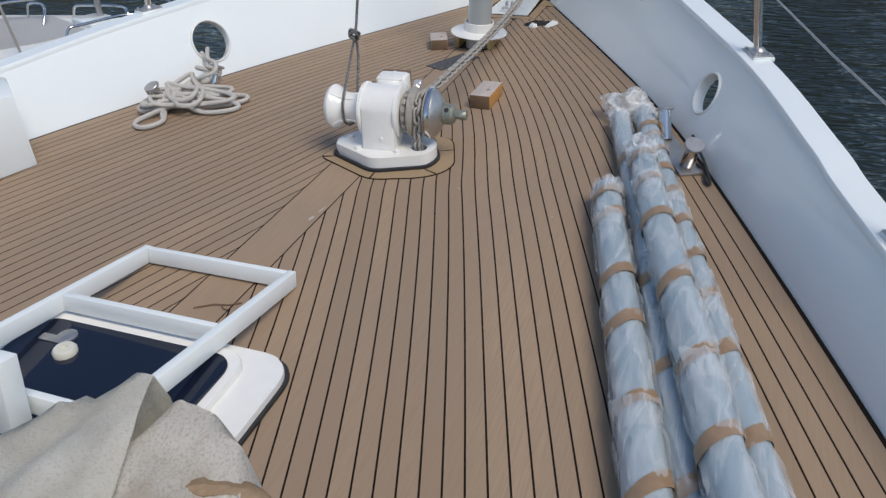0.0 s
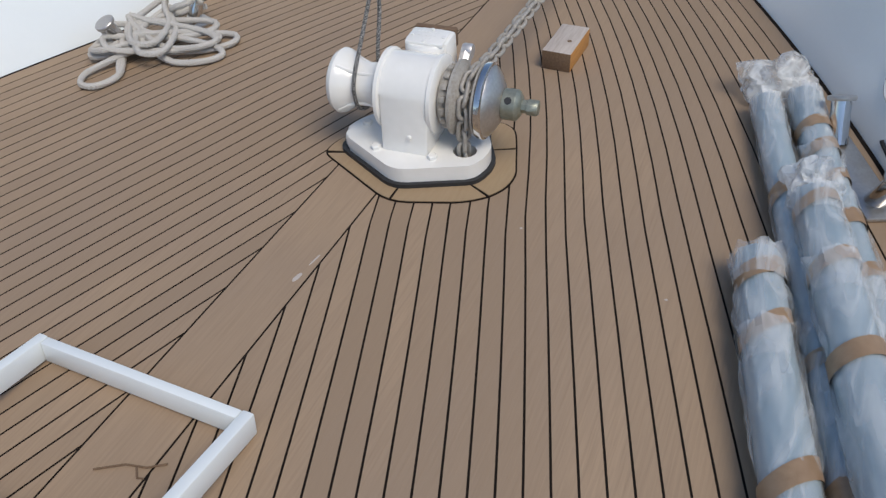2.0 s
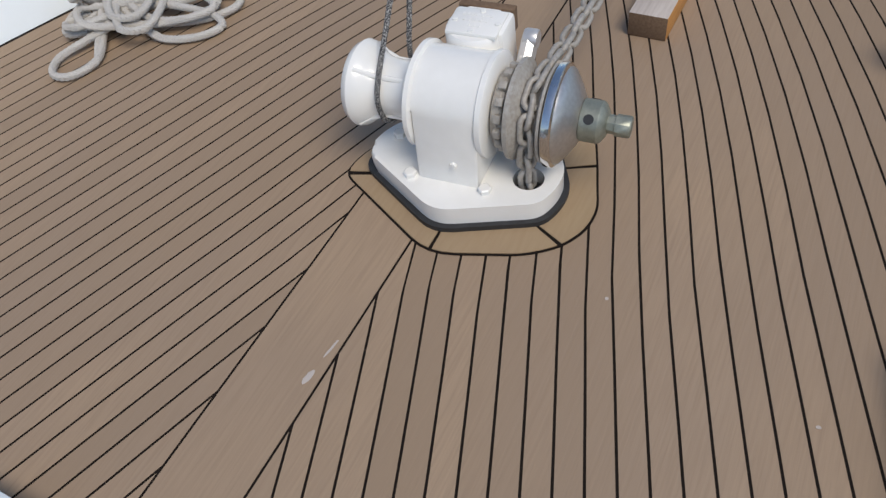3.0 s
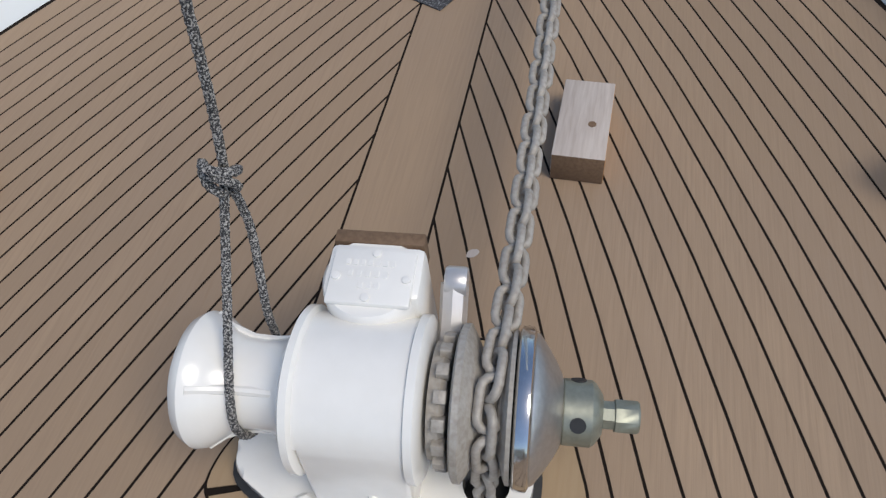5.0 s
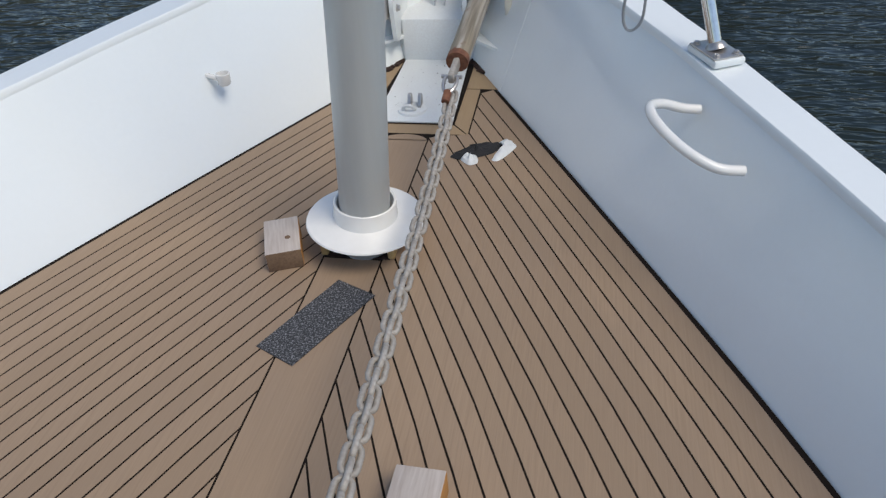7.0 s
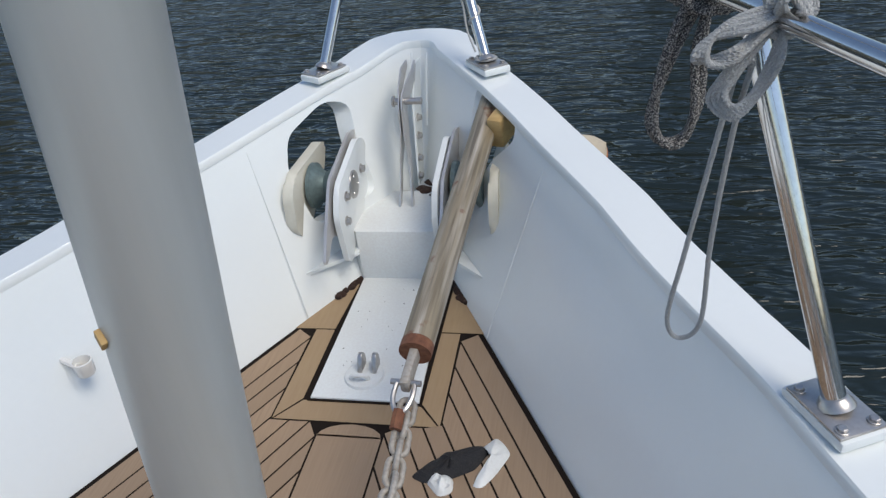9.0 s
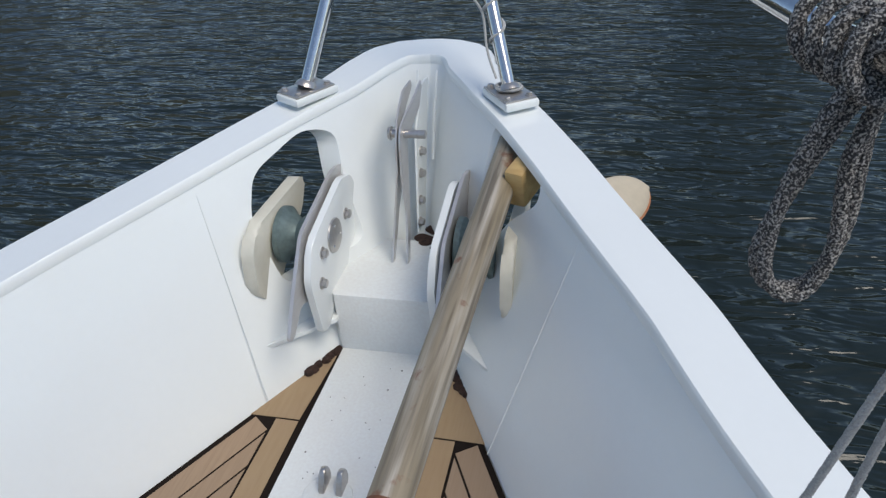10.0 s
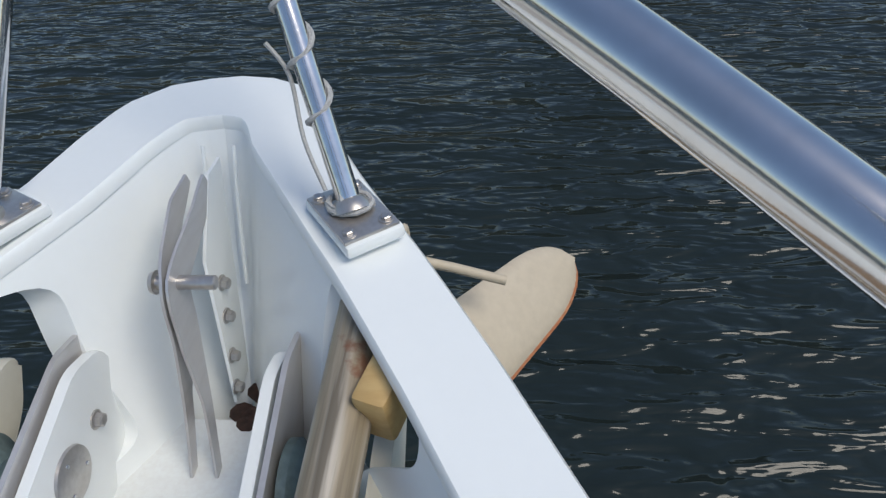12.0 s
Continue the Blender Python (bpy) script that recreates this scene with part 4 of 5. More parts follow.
        guide = rounded([(5.43, 0.175), (5.452, 0.165), (5.515, 0.215), (5.60, 0.16), (5.84, 0.20), (5.865, 0.38), (5.79, 0.40), (5.575, 0.355), (5.51, 0.28)], 0.018)
        add_prism(bm, guide, "x", -0.166 if sx < 0 else 0.148, -0.158 if sx < 0 else 0.156, 0.002)
        part("guide", bm, STEEL_SATIN, r, "polished steel guide plate")
        bm = bmesh.new()
        cheek = rounded([(5.515, 0.225), (5.555, 0.180), (5.61, 0.185), (5.795, 0.287), (5.838, 0.347), (5.812, 0.364), (5.57, 0.368), (5.528, 0.325)], 0.022)
        add_prism(bm, cheek, "x", -0.285 if sx < 0 else 0.275, -0.255 if sx < 0 else 0.300, 0.009)
        part("outer_cheek", bm, POLY, r, "cream plastic outer cheek")
        bm = bmesh.new()
        add_lathe(bm, [(-0.25, 0), (-0.25, 0.055), (-0.247, 0.066), (-0.235, 0.066), (-0.222, 0.05), (-0.205, 0.038), (-0.188, 0.05), (-0.175, 0.066), (-0.163, 0.066), (-0.16, 0.055), (-0.16, 0)], (0, 5.665, 0.292), (-sx, 0, 0), 36)
        part("roller", bm, VERDIGRIS, r, "verdigris bronze wheel")
        bm = bmesh.new()
        add_lathe(bm, [(0.0, 0.041), (0.004, 0.040), (0.006, 0.035), (0.006, 0)], (0.122 if sx > 0 else -0.134, 5.685, 0.285), (-sx, 0, 0), 32)
        disc = part("axle_disc", bm, STEEL_DULL, r)
        for q in range(3):
            bm = bmesh.new()
            a = radians(100 + 120 * q)
            add_lathe(bm, [(0.006, 0.0035), (0.0075, 0.003), (0.0075, 0)], (0.122 if sx > 0 else -0.134, 5.685 + 0.027 * math.cos(a), 0.285 + 0.027 * math.sin(a)), (-sx, 0, 0), 10)
            part("screw", bm, STEEL, disc)
        for y, z in ((5.768, 0.294), (5.608, 0.287), (5.580, 0.225)):
            bm = bmesh.new()
            add_bolt(bm, (0.122 if sx > 0 else -0.134, y, z), (-sx, 0, 0), 0.0095, 0.013)
            part("bolt", bm, STEEL_DULL, r, smooth=25)
    # forestay fork at the stem
    f = thing("stem_fitting", "polished steel forestay plates with a clevis pin, bolted inside the stem", "stay fitting", at=(0, 5.85, 0.168))
    spine = even(spline([(0, 5.766, 0.166), (0, 5.81, 0.262), (0, 5.85, 0.375), (0, 5.872, 0.458), (0, 5.935, 0.492), (0, 6.022, 0.524)], 8), 0.008)
    for sx in (-1, 1):
        bm = bmesh.new()
        rows = []
        for k, p in enumerate(spine):
            d = (spine[min(k + 1, len(spine) - 1)] - spine[max(k - 1, 0)]).normalized()
            w = Vector((0, d.z, -d.y))
            off = -0.008 + sx * float(np.interp(p.z, [0.166, 0.28, 0.37, 0.46, 0.485, 0.505, 0.522], [0.019, 0.014, 0.005, 0.004, 0.012, 0.017, 0.013]))
            half = float(np.interp(p.z, [0.166, 0.28, 0.37, 0.458, 0.485, 0.508, 0.524], [0.010, 0.014, 0.030, 0.034, 0.027, 0.022, 0.009]))
            rows.append([bm.verts.new(p + w * half * s + Vector((off + e, 0, 0))) for s, e in ((-1, -0.002), (1, -0.002), (1, 0.002), (-1, 0.002))])
        for A, B in zip(rows, rows[1:]):
            for k in range(4):
                bm.faces.new((A[k], A[(k + 1) % 4], B[(k + 1) % 4], B[k]))
        bm.faces.new(rows[0])
        bm.faces.new(rows[-1])
        part("fork_plate", bm, STEEL_SATIN, f, smooth=50)
    bm = bmesh.new()
    add_lathe(bm, [(-0.035, 0), (-0.035, 0.015), (-0.029, 0.017), (-0.028, 0.010), (0.052, 0.010), (0.054, 0.008), (0.054, 0)], (-0.004, 5.872, 0.458), (1, 0, 0), 20)
    part("clevis_pin", bm, STEEL_DULL, f)
    bm = bmesh.new()
    add_prism(bm, [(5.895, 0.172), (5.965, 0.172), (6.09, 0.515), (6.035, 0.52), (5.945, 0.43)], "x", 0.001, 0.006)
    part("back_plate", bm, WHITE, f)
    for y, z in ((5.968, 0.368), (5.949, 0.316), (5.925, 0.252), (5.905, 0.200)):
        bm = bmesh.new()
        add_bolt(bm, (0.007, y, z), (1, -0.1, 0), 0.0085, 0.013)
        part("bolt", bm, STEEL_DULL, f, smooth=25)
    bm = bmesh.new()
    for side in (-1, 1):
        add_tube(bm, [(0.022 * side, 6.02, 0.32), (0.022 * side, 6.062, 0.42), (0.024 * side, 6.108, 0.525)], 0.0035, 8)
    part("weld_bead", bm, WHITE, f)

build_bow_fittings()

# ---- anchor ----
def build_anchor():
    a = thing("anchor", "old anchor with rusty galvanised shank and cream painted fluke", "anchor", at=(0.2, 5.3, 0.3))
    end, tip = Vector((0.196, 4.965, 0.285)), Vector((0.264, 5.85, 0.474))
    d = (tip - end).normalized()
    bm = bmesh.new()
    add_lathe(bm, [(0.0, 0.024), (0.0, 0.0325), (0.03, 0.033), (0.55, 0.033), (0.90, 0.034), (0.915, 0.03), (0.915, 0)], end, d, 28)
    add_lathe(bm, [(0.0, 0.024), (0.05, 0.024), (0.05, 0)], end, d, 28)
    part("shank", bm, GALV_OLD, a)
    bm = bmesh.new()
    add_lathe(bm, [(-0.002, 0.0235), (-0.002, 0.0336), (0.02, 0.0338), (0.024, 0.0325)], end, d, 28)
    part("rusty_rim", bm, RUST, a, "rust-brown rim of the shank tube")
    bm = bmesh.new()
    m = Matrix.Translation(end) @ d.to_track_quat("Y", "Z").to_matrix().to_4x4()
    add_box(bm, (-0.009, -0.085, -0.016), (0.009, 0.06, 0.016), 0.004, m)
    part("shank_bar", bm, GALV, a, "bare grey shank bar")
    bm = bmesh.new()
    pts = [m @ Vector(p) for p in ((-0.017, -0.07, 0), (-0.019, -0.10, -0.004), (-0.012, -0.125, -0.008), (0, -0.132, -0.01), (0.012, -0.125, -0.008), (0.019, -0.10, -0.004), (0.017, -0.07, 0))]
    add_tube(bm, spline(pts, 4), 0.0055, 8)
    add_tube(bm, [m @ Vector((-0.03, -0.072, 0)), m @ Vector((0.03, -0.072, 0))], 0.006, 10)
    part("shackle", bm, STEEL_DULL, a)
    bm = bmesh.new()
    add_tube(bm, [m @ Vector((0, -0.128, -0.01)), m @ Vector((0, -0.165, -0.018))], 0.012, 8)
    part("swivel", bm, RUST, a, "rusted swivel")
    bm = bmesh.new()
    add_box(bm, (-0.022, 0, -0.05), (0.022, 0.13, 0.035), 0.008, Matrix.Translation((0.285, 5.66, 0.448)) @ Matrix.Rotation(radians(-20), 4, "Z") @ Matrix.Rotation(radians(10), 4, "X"))
    part("packing", bm, OCHRE, a, "ochre timber packing wedge")
    # fluke: a tapering blade outside the hull
    o, ax = Vector((0.345, 6.01, 0.12)), Vector((0.211, 0.288, -0.018))
    L = ax.length
    ax.normalize()
    side = Vector((0.62, -0.28, -0.73)).normalized()
    side = (side - ax * side.dot(ax)).normalized()
    nrm = ax.cross(side)
    bm = bmesh.new()
    rows = []
    for t in np.linspace(0, 1, 26) ** 0.8:
        w = 0.097 * (1 - 0.30 * t) * (1 - max(0, (t - 0.62) / 0.38) ** 2.6) ** 0.5 + 0.001
        th = 0.028 * (1 - 0.5 * t)
        c = o + ax * L * 1.1 * t
        rows.append([bm.verts.new(c + side * w * math.cos(q) + nrm * th * math.sin(q)) for q in (2 * math.pi * k / 16 for k in range(16))])
    for A, B in zip(rows, rows[1:]):
        for k in range(16):
            bm.faces.new((A[k], A[(k + 1) % 16], B[(k + 1) % 16], B[k]))
    bm.faces.new(rows[0])
    bm.faces.new(rows[-1])
    fl = part("fluke", bm, FLUKE, a)
    bm = bmesh.new()
    line = []
    for t in np.linspace(0.1, 1, 26) ** 0.8:
        w = 0.097 * (1 - 0.30 * t) * (1 - max(0, (t - 0.62) / 0.38) ** 2.6) ** 0.5 - 0.003
        line.append(o + ax * L * 1.1 * t + side * w)
    add_tube(bm, line, 0.0075, 8)
    part("worn_edge", bm, RUST_ORANGE, fl, "rust-orange worn edge")
    bm = bmesh.new()
    add_tube(bm, [(0.28, 6.10, 0.30), (0.35, 6.10, 0.28), (0.44, 6.10, 0.25)], 0.009, 10)
    add_tube(bm, [(0.272, 6.10 + 0.026 * math.cos(q), 0.335 + 0.026 * math.sin(q)) for q in (2 * math.pi * k / 14 for k in range(14))], 0.007, 8, closed=True)
    part("stock", bm, FLUKE, a)

build_anchor()

# ---- stanchions, rails and wires ----
def stanchion(base, top, label, turn=0.0, r=0.0155, pad=True):
    base, top = Vector(base), Vector(top)
    s = thing("stanchion", label, "stanchion", "stanchions", at=tuple(base))
    m = Matrix.Translation(base) @ Matrix.Rotation(radians(turn), 4, "Z")
    if pad:
        bm = bmesh.new()
        add_box(bm, (-0.039, -0.062, -0.024), (0.043, 0.064, -0.005), 0.006, m)
        part("pad", bm, WHITE, s, "white painted pad")
    bm = bmesh.new()
    add_box(bm, (-0.038, -0.056, -0.005), (0.038, 0.056, 0.0), 0.0015, m)
    pl = part("base_plate", bm, STEEL_DULL, s, "tarnished steel base plate")
    for x in (-0.026, 0.026):
        for y in (-0.043, 0.043):
            bm = bmesh.new()
            add_bolt(bm, m @ Vector((x, y, 0.0)), (0, 0, 1), 0.0065, 0.007)
            part("bolt", bm, STEEL_DULL, pl, smooth=25)
    bm = bmesh.new()
    add_lathe(bm, [(0.0, 0.027), (0.006, 0.025), (0.014, 0.019), (0.016, r)], base, (top - base), 24)
    part("weld_collar", bm, STEEL_DULL, s)
    bm = bmesh.new()
    add_tube(bm, [base, base.lerp(top, 0.5), top], r, 20)
    part("post", bm, STEEL, s)
    return s

RAIL_S = [(1.34, 3.48, 0.90), (0.98, 4.2, 0.958), (0.786, 4.7, 0.962), (0.718, 4.9, 0.957), (0.660, 5.08, 0.950), (0.600, 5.23, 0.958), (0.500, 5.35, 0.998), (0.369, 5.5, 1.049), (0.235, 5.8, 1.075), (0.10, 6.16, 1.085), (0.0, 6.25, 1.085)]
stanchion((0.874, 4.71, 0.439), (0.728, 4.87, 0.952), "bright stainless stanchion leaning on a bolted plate on the bulwark cap", 26, 0.0165)
stanchion((0.243, 5.897, 0.560), (0.075, 6.19, 1.085), "bright stainless stanchion wound with a thin grey line", 35)
stanchion((-0.236, 5.888, 0.560), (-0.10, 6.16, 1.085), "bright stainless stanchion on a bolted plate", -30)
stanchion((1.425, 3.47, 0.352), (1.34, 3.48, 0.88), "stainless stanchion carrying a guard wire", 22)
stanchion((1.775, 2.29, 0.268), (1.775, 2.28, 0.80), "stainless stanchion carrying a guard wire", 19)
stanchion((-1.40, 3.53, 0.358), (-1.33, 3.53, 0.95), "stainless stanchion on the sunlit bulwark cap", -22)

pulpit = thing("guard_rail", "bright stainless steel tubular guard rail round the bow", "rail", at=(0, 5.5, 0.9))
for s in (1, -1):
    bm = bmesh.new()
    add_tube(bm, spline([(x * s, y, z) for x, y, z in RAIL_S], 8), 0.0138, 28)
    part("rail_tube", bm, STEEL, pulpit)

for name, a, b in (("guard_wire", (1.42, 3.46, 0.575), (1.775, 2.285, 0.50)),):
    bm = bmesh.new()
    add_tube(bm, [a, Vector(a).lerp(Vector(b), 0.5) - Vector((0, 0, 0.008)), b], 0.0035, 8)
    single(name, bm, STEEL_DULL, "thin steel guard wire running between the stanchions", "wire")

# ---- handle and cup on the bulwarks ----
bm = bmesh.new()
add_tube(bm, spline([(x - 0.036, y - 0.004, z - 0.002) for x, y, z in ((0.875, 4.590, 0.342), (0.832, 4.575, 0.352), (0.785, 4.545, 0.377), (0.752, 4.485, 0.398), (0.765, 4.42, 0.392), (0.82, 4.365, 0.362), (0.885, 4.338, 0.336), (0.945, 4.352, 0.322))], 6), 0.0115, 14)
single("grab_handle", bm, WHITE_GLOSS, "white painted bent tube grab handle welded to the bulwark", "handle")

c = wall_point(-1, 4.962, 0.226)
cup = thing("wall_cup", "small white cup holder fixed to the bulwark", "cup", at=tuple(c))
bm = bmesh.new()
cc = c + Vector((0.045, -0.02, -0.012))
add_lathe(bm, [(0, 0), (0, 0.017), (0.004, 0.020), (0.036, 0.022), (0.037, 0.019), (0.006, 0.017), (0.006, 0)], cc, (0, 0, 1), 24)
part("cup", bm, WHITE_GLOSS, cup)
bm = bmesh.new()
add_tube(bm, [c + Vector((-0.03, 0.0, 0.01)), cc + Vector((-0.014, 0, 0.018))], 0.008, 8)
part("stalk", bm, WHITE_GLOSS, cup)

# ---- mooring holes ----
def hawse_ring(side, c, n):
    t = Vector((-slope(3.6) * side, 1, 0)).normalized()
    n = n.normalized()
    u = n.cross(t).normalized()
    t = u.cross(n).normalized()
    bm = bmesh.new()
    r = HOLE[side] - 0.003
    add_lathe(bm, [(0.004, r + 0.010), (0.0005, r + 0.008), (-0.001, r + 0.004), (0.003, r), (0.030, r - 0.001), (0.047, r + 0.001), (0.050, r + 0.008), (0.030, r + 0.012)], c, n, 56, closed=True)
    single("mooring_hole_ring", bm, WHITE_GLOSS, "white rounded lip of the round mooring hole in the bulwark", "fairlead", "mooring holes")

hawse_ring(1, hawse_s, hawse_sn)
hawse_ring(-1, hawse_p, hawse_pn)

# ---- mooring bollards ----
def bollard(a, b, lean, label):
    a, b = Vector(a), Vector(b)
    d = (b - a).normalized()
    k = thing("bollard", label, "bollard", "deck bollards", at=tuple((a + b) / 2))
    mid = (a + b) / 2
    m = Matrix.Translation(mid) @ d.to_track_quat("Y", "Z").to_matrix().to_4x4()
    L = (b - a).length
    bm = bmesh.new()
    add_box(bm, (-0.045, -L / 2 - 0.07, 0.001), (0.045, L / 2 + 0.07, 0.013), 0.005, m)
    part("base", bm, STEEL_DULL, k)
    for p, s in ((a, -1), (b, 1)):
        top = p + d * s * lean + Vector((0, 0, 0.115))
        bm = bmesh.new()
        add_tube(bm, [p + Vector((0, 0, 0.01)), p.lerp(top, 0.5), top], 0.025, 24)
        post = part("post", bm, STEEL, k)
        bm = bmesh.new()
        add_lathe(bm, [(-0.003, 0.02), (-0.003, 0.034), (0.0, 0.0355), (0.006, 0.0355), (0.0085, 0.033), (0.0085, 0)], top, (top - p), 28)
        part("head", bm, STEEL_DULL, post)

bollard((1.232, 3.135, 0.0), (1.14, 3.36, 0.0), 0.055, "polished stainless twin-post mooring bollard beside the wrapped tubes")
bollard((-1.115, 3.17, 0.0), (-1.02, 3.40, 0.0), 0.05, "stainless mooring bollard with a white rope made fast round it")

bm = bmesh.new()
add_rope(bm, [(1.27, 3.14, 0.02), (1.30, 3.10, 0.016), (1.31, 3.02, 0.012), (1.325, 3.0, 0.012), (1.30, 3.12, 0.03), (1.27, 3.25, 0.03), (1.24, 3.38, 0.03)], 0.006)
single("dark_line", bm, RUBBER_AND_SHADE, "short dark line lying behind the bollard", "rope")

def mooring_rope():
    bm = bmesh.new()
    r = 0.0112
    loops = [
        [(-1.21, 3.62, 0.12), (-1.13, 3.55, 0.10), (-1.07, 3.47, 0.11), (-1.03, 3.40, 0.06), (-1.09, 3.27, 0.07), (-1.12, 3.15, 0.05), (-1.16, 3.06, 0.05), (-1.10, 3.05, 0.06), (-1.05, 3.12, 0.06)],
        [(-1.20, 3.66, 0.13), (-1.10, 3.52, 0.13), (-1.0, 3.44, 0.135), (-0.96, 3.36, 0.12), (-1.02, 3.33, 0.10), (-1.08, 3.40, 0.05), (-1.0, 3.47, 0.05)],
        [(-1.02, 3.2, 0.055), (-0.93, 3.27, 0.05), (-0.79, 3.38, 0.02), (-0.74, 3.33, 0.018), (-0.80, 3.24, 0.018), (-0.92, 3.16, 0.03), (-1.02, 3.10, 0.05), (-1.08, 3.14, 0.07)],
        [(-1.06, 3.10, 0.03), (-0.98, 2.98, 0.018), (-1.0, 2.89, 0.018), (-1.06, 2.88, 0.018), (-1.10, 2.94, 0.018), (-1.07, 3.02, 0.03), (-1.01, 3.10, 0.05), (-0.95, 3.18, 0.05)],
        [(-0.98, 3.15, 0.04), (-0.86, 3.12, 0.02), (-0.76, 3.16, 0.018), (-0.72, 3.23, 0.018), (-0.78, 3.26, 0.03), (-0.90, 3.24, 0.05), (-1.0, 3.22, 0.06), (-1.08, 3.2, 0.08)],
        [(-1.10, 3.20, 0.09), (-1.0, 3.10, 0.085), (-0.93, 3.14, 0.08), (-0.98, 3.28, 0.085), (-1.06, 3.36, 0.10), (-1.12, 3.42, 0.10)],
        [(-0.96, 3.44, 0.10), (-1.05, 3.50, 0.11), (-1.0, 3.42, 0.155), (-0.96, 3.47, 0.10), (-1.04, 3.40, 0.15), (-1.08, 3.46, 0.12), (-1.0, 3.49, 0.10)],
        [(-1.19, 3.07, 0.03), (-1.13, 3.14, 0.035), (-1.09, 3.07, 0.035), (-1.16, 3.04, 0.03), (-1.18, 3.12, 0.05), (-1.11, 3.15, 0.055), (-1.09, 3.08, 0.06)],
    ]
    for k, shift in ((2, (-0.04, -0.05, 0.022)), (4, (-0.05, 0.04, 0.03)), (5, (0.05, -0.03, -0.015)), (2, (-0.10, 0.02, 0.03))):
        loops.append([tuple(u + w for u, w in zip(p, shift)) for p in loops[k]])
    for k, l in enumerate(loops):
        l = [(-1.02 + (x + 1.02) * 0.94 - 0.02, 3.20 + (y - 3.20) * 0.92, z * 0.85) for x, y, z in l] if k > 1 else l
        add_rope(bm, l if k < 2 else l + [l[0], l[1]], r, 5, 5.0)
    single("mooring_rope", bm, ROPE_WHITE, "thick off-white mooring rope piled in loose loops on the bollard", "rope")

mooring_rope()

# ---- line on the windlass drum ----
def windlass_line():
    h = thing("hoisting_line", "black and white flecked line knotted round the windlass drum", "rope", at=(-0.05, 3.05, 0.3))
    bm = bmesh.new()
    r = 0.0058
    ay = AX_Y - 0.026
    add_rope(bm, [(-0.055, 3.09, 0.43), (-0.04, 3.11, 0.58), (-0.02, 3.14, 0.88), (0.03, 3.2, 1.6), (0.06, 3.24, 2.4)], r, 4)
    part("fall", bm, ROPE_FLECK, h)
    bm = bmesh.new()
    add_rope(bm, [(-0.058, 3.085, 0.42), (-0.06, 3.0, 0.30), (-0.045, ay - 0.05, AX_Z + 0.045), (-0.042, ay - 0.066, AX_Z), (-0.045, ay - 0.045, AX_Z - 0.05), (-0.04, ay, AX_Z - 0.066), (-0.04, ay + 0.05, AX_Z - 0.045), (-0.04, ay + 0.068, AX_Z), (-0.04, ay + 0.075, AX_Z + 0.06), (-0.05, 3.085, 0.34), (-0.053, 3.088, 0.42)], r, 4)
    part("drum_loop", bm, ROPE_FLECK, h)
    bm = bmesh.new()
    k = [Vector((-0.056, 3.088, 0.425))] * 1
    c = k[0]
    add_rope(bm, [c + Vector(v) * 1.0 for v in ((0.0, 0, -0.02), (0.018, -0.008, 0.0), (0.005, -0.016, 0.018), (-0.016, -0.004, 0.008), (-0.010, 0.014, -0.008), (0.012, 0.012, 0.004), (0.016, -0.008, 0.02), (-0.004, -0.014, 0.028), (-0.020, 0.0, 0.022), (-0.018, -0.010, 0.0), (0.004, -0.018, -0.006))], r, 4)
    part("knot", bm, ROPE_FLECK, h)

windlass_line()

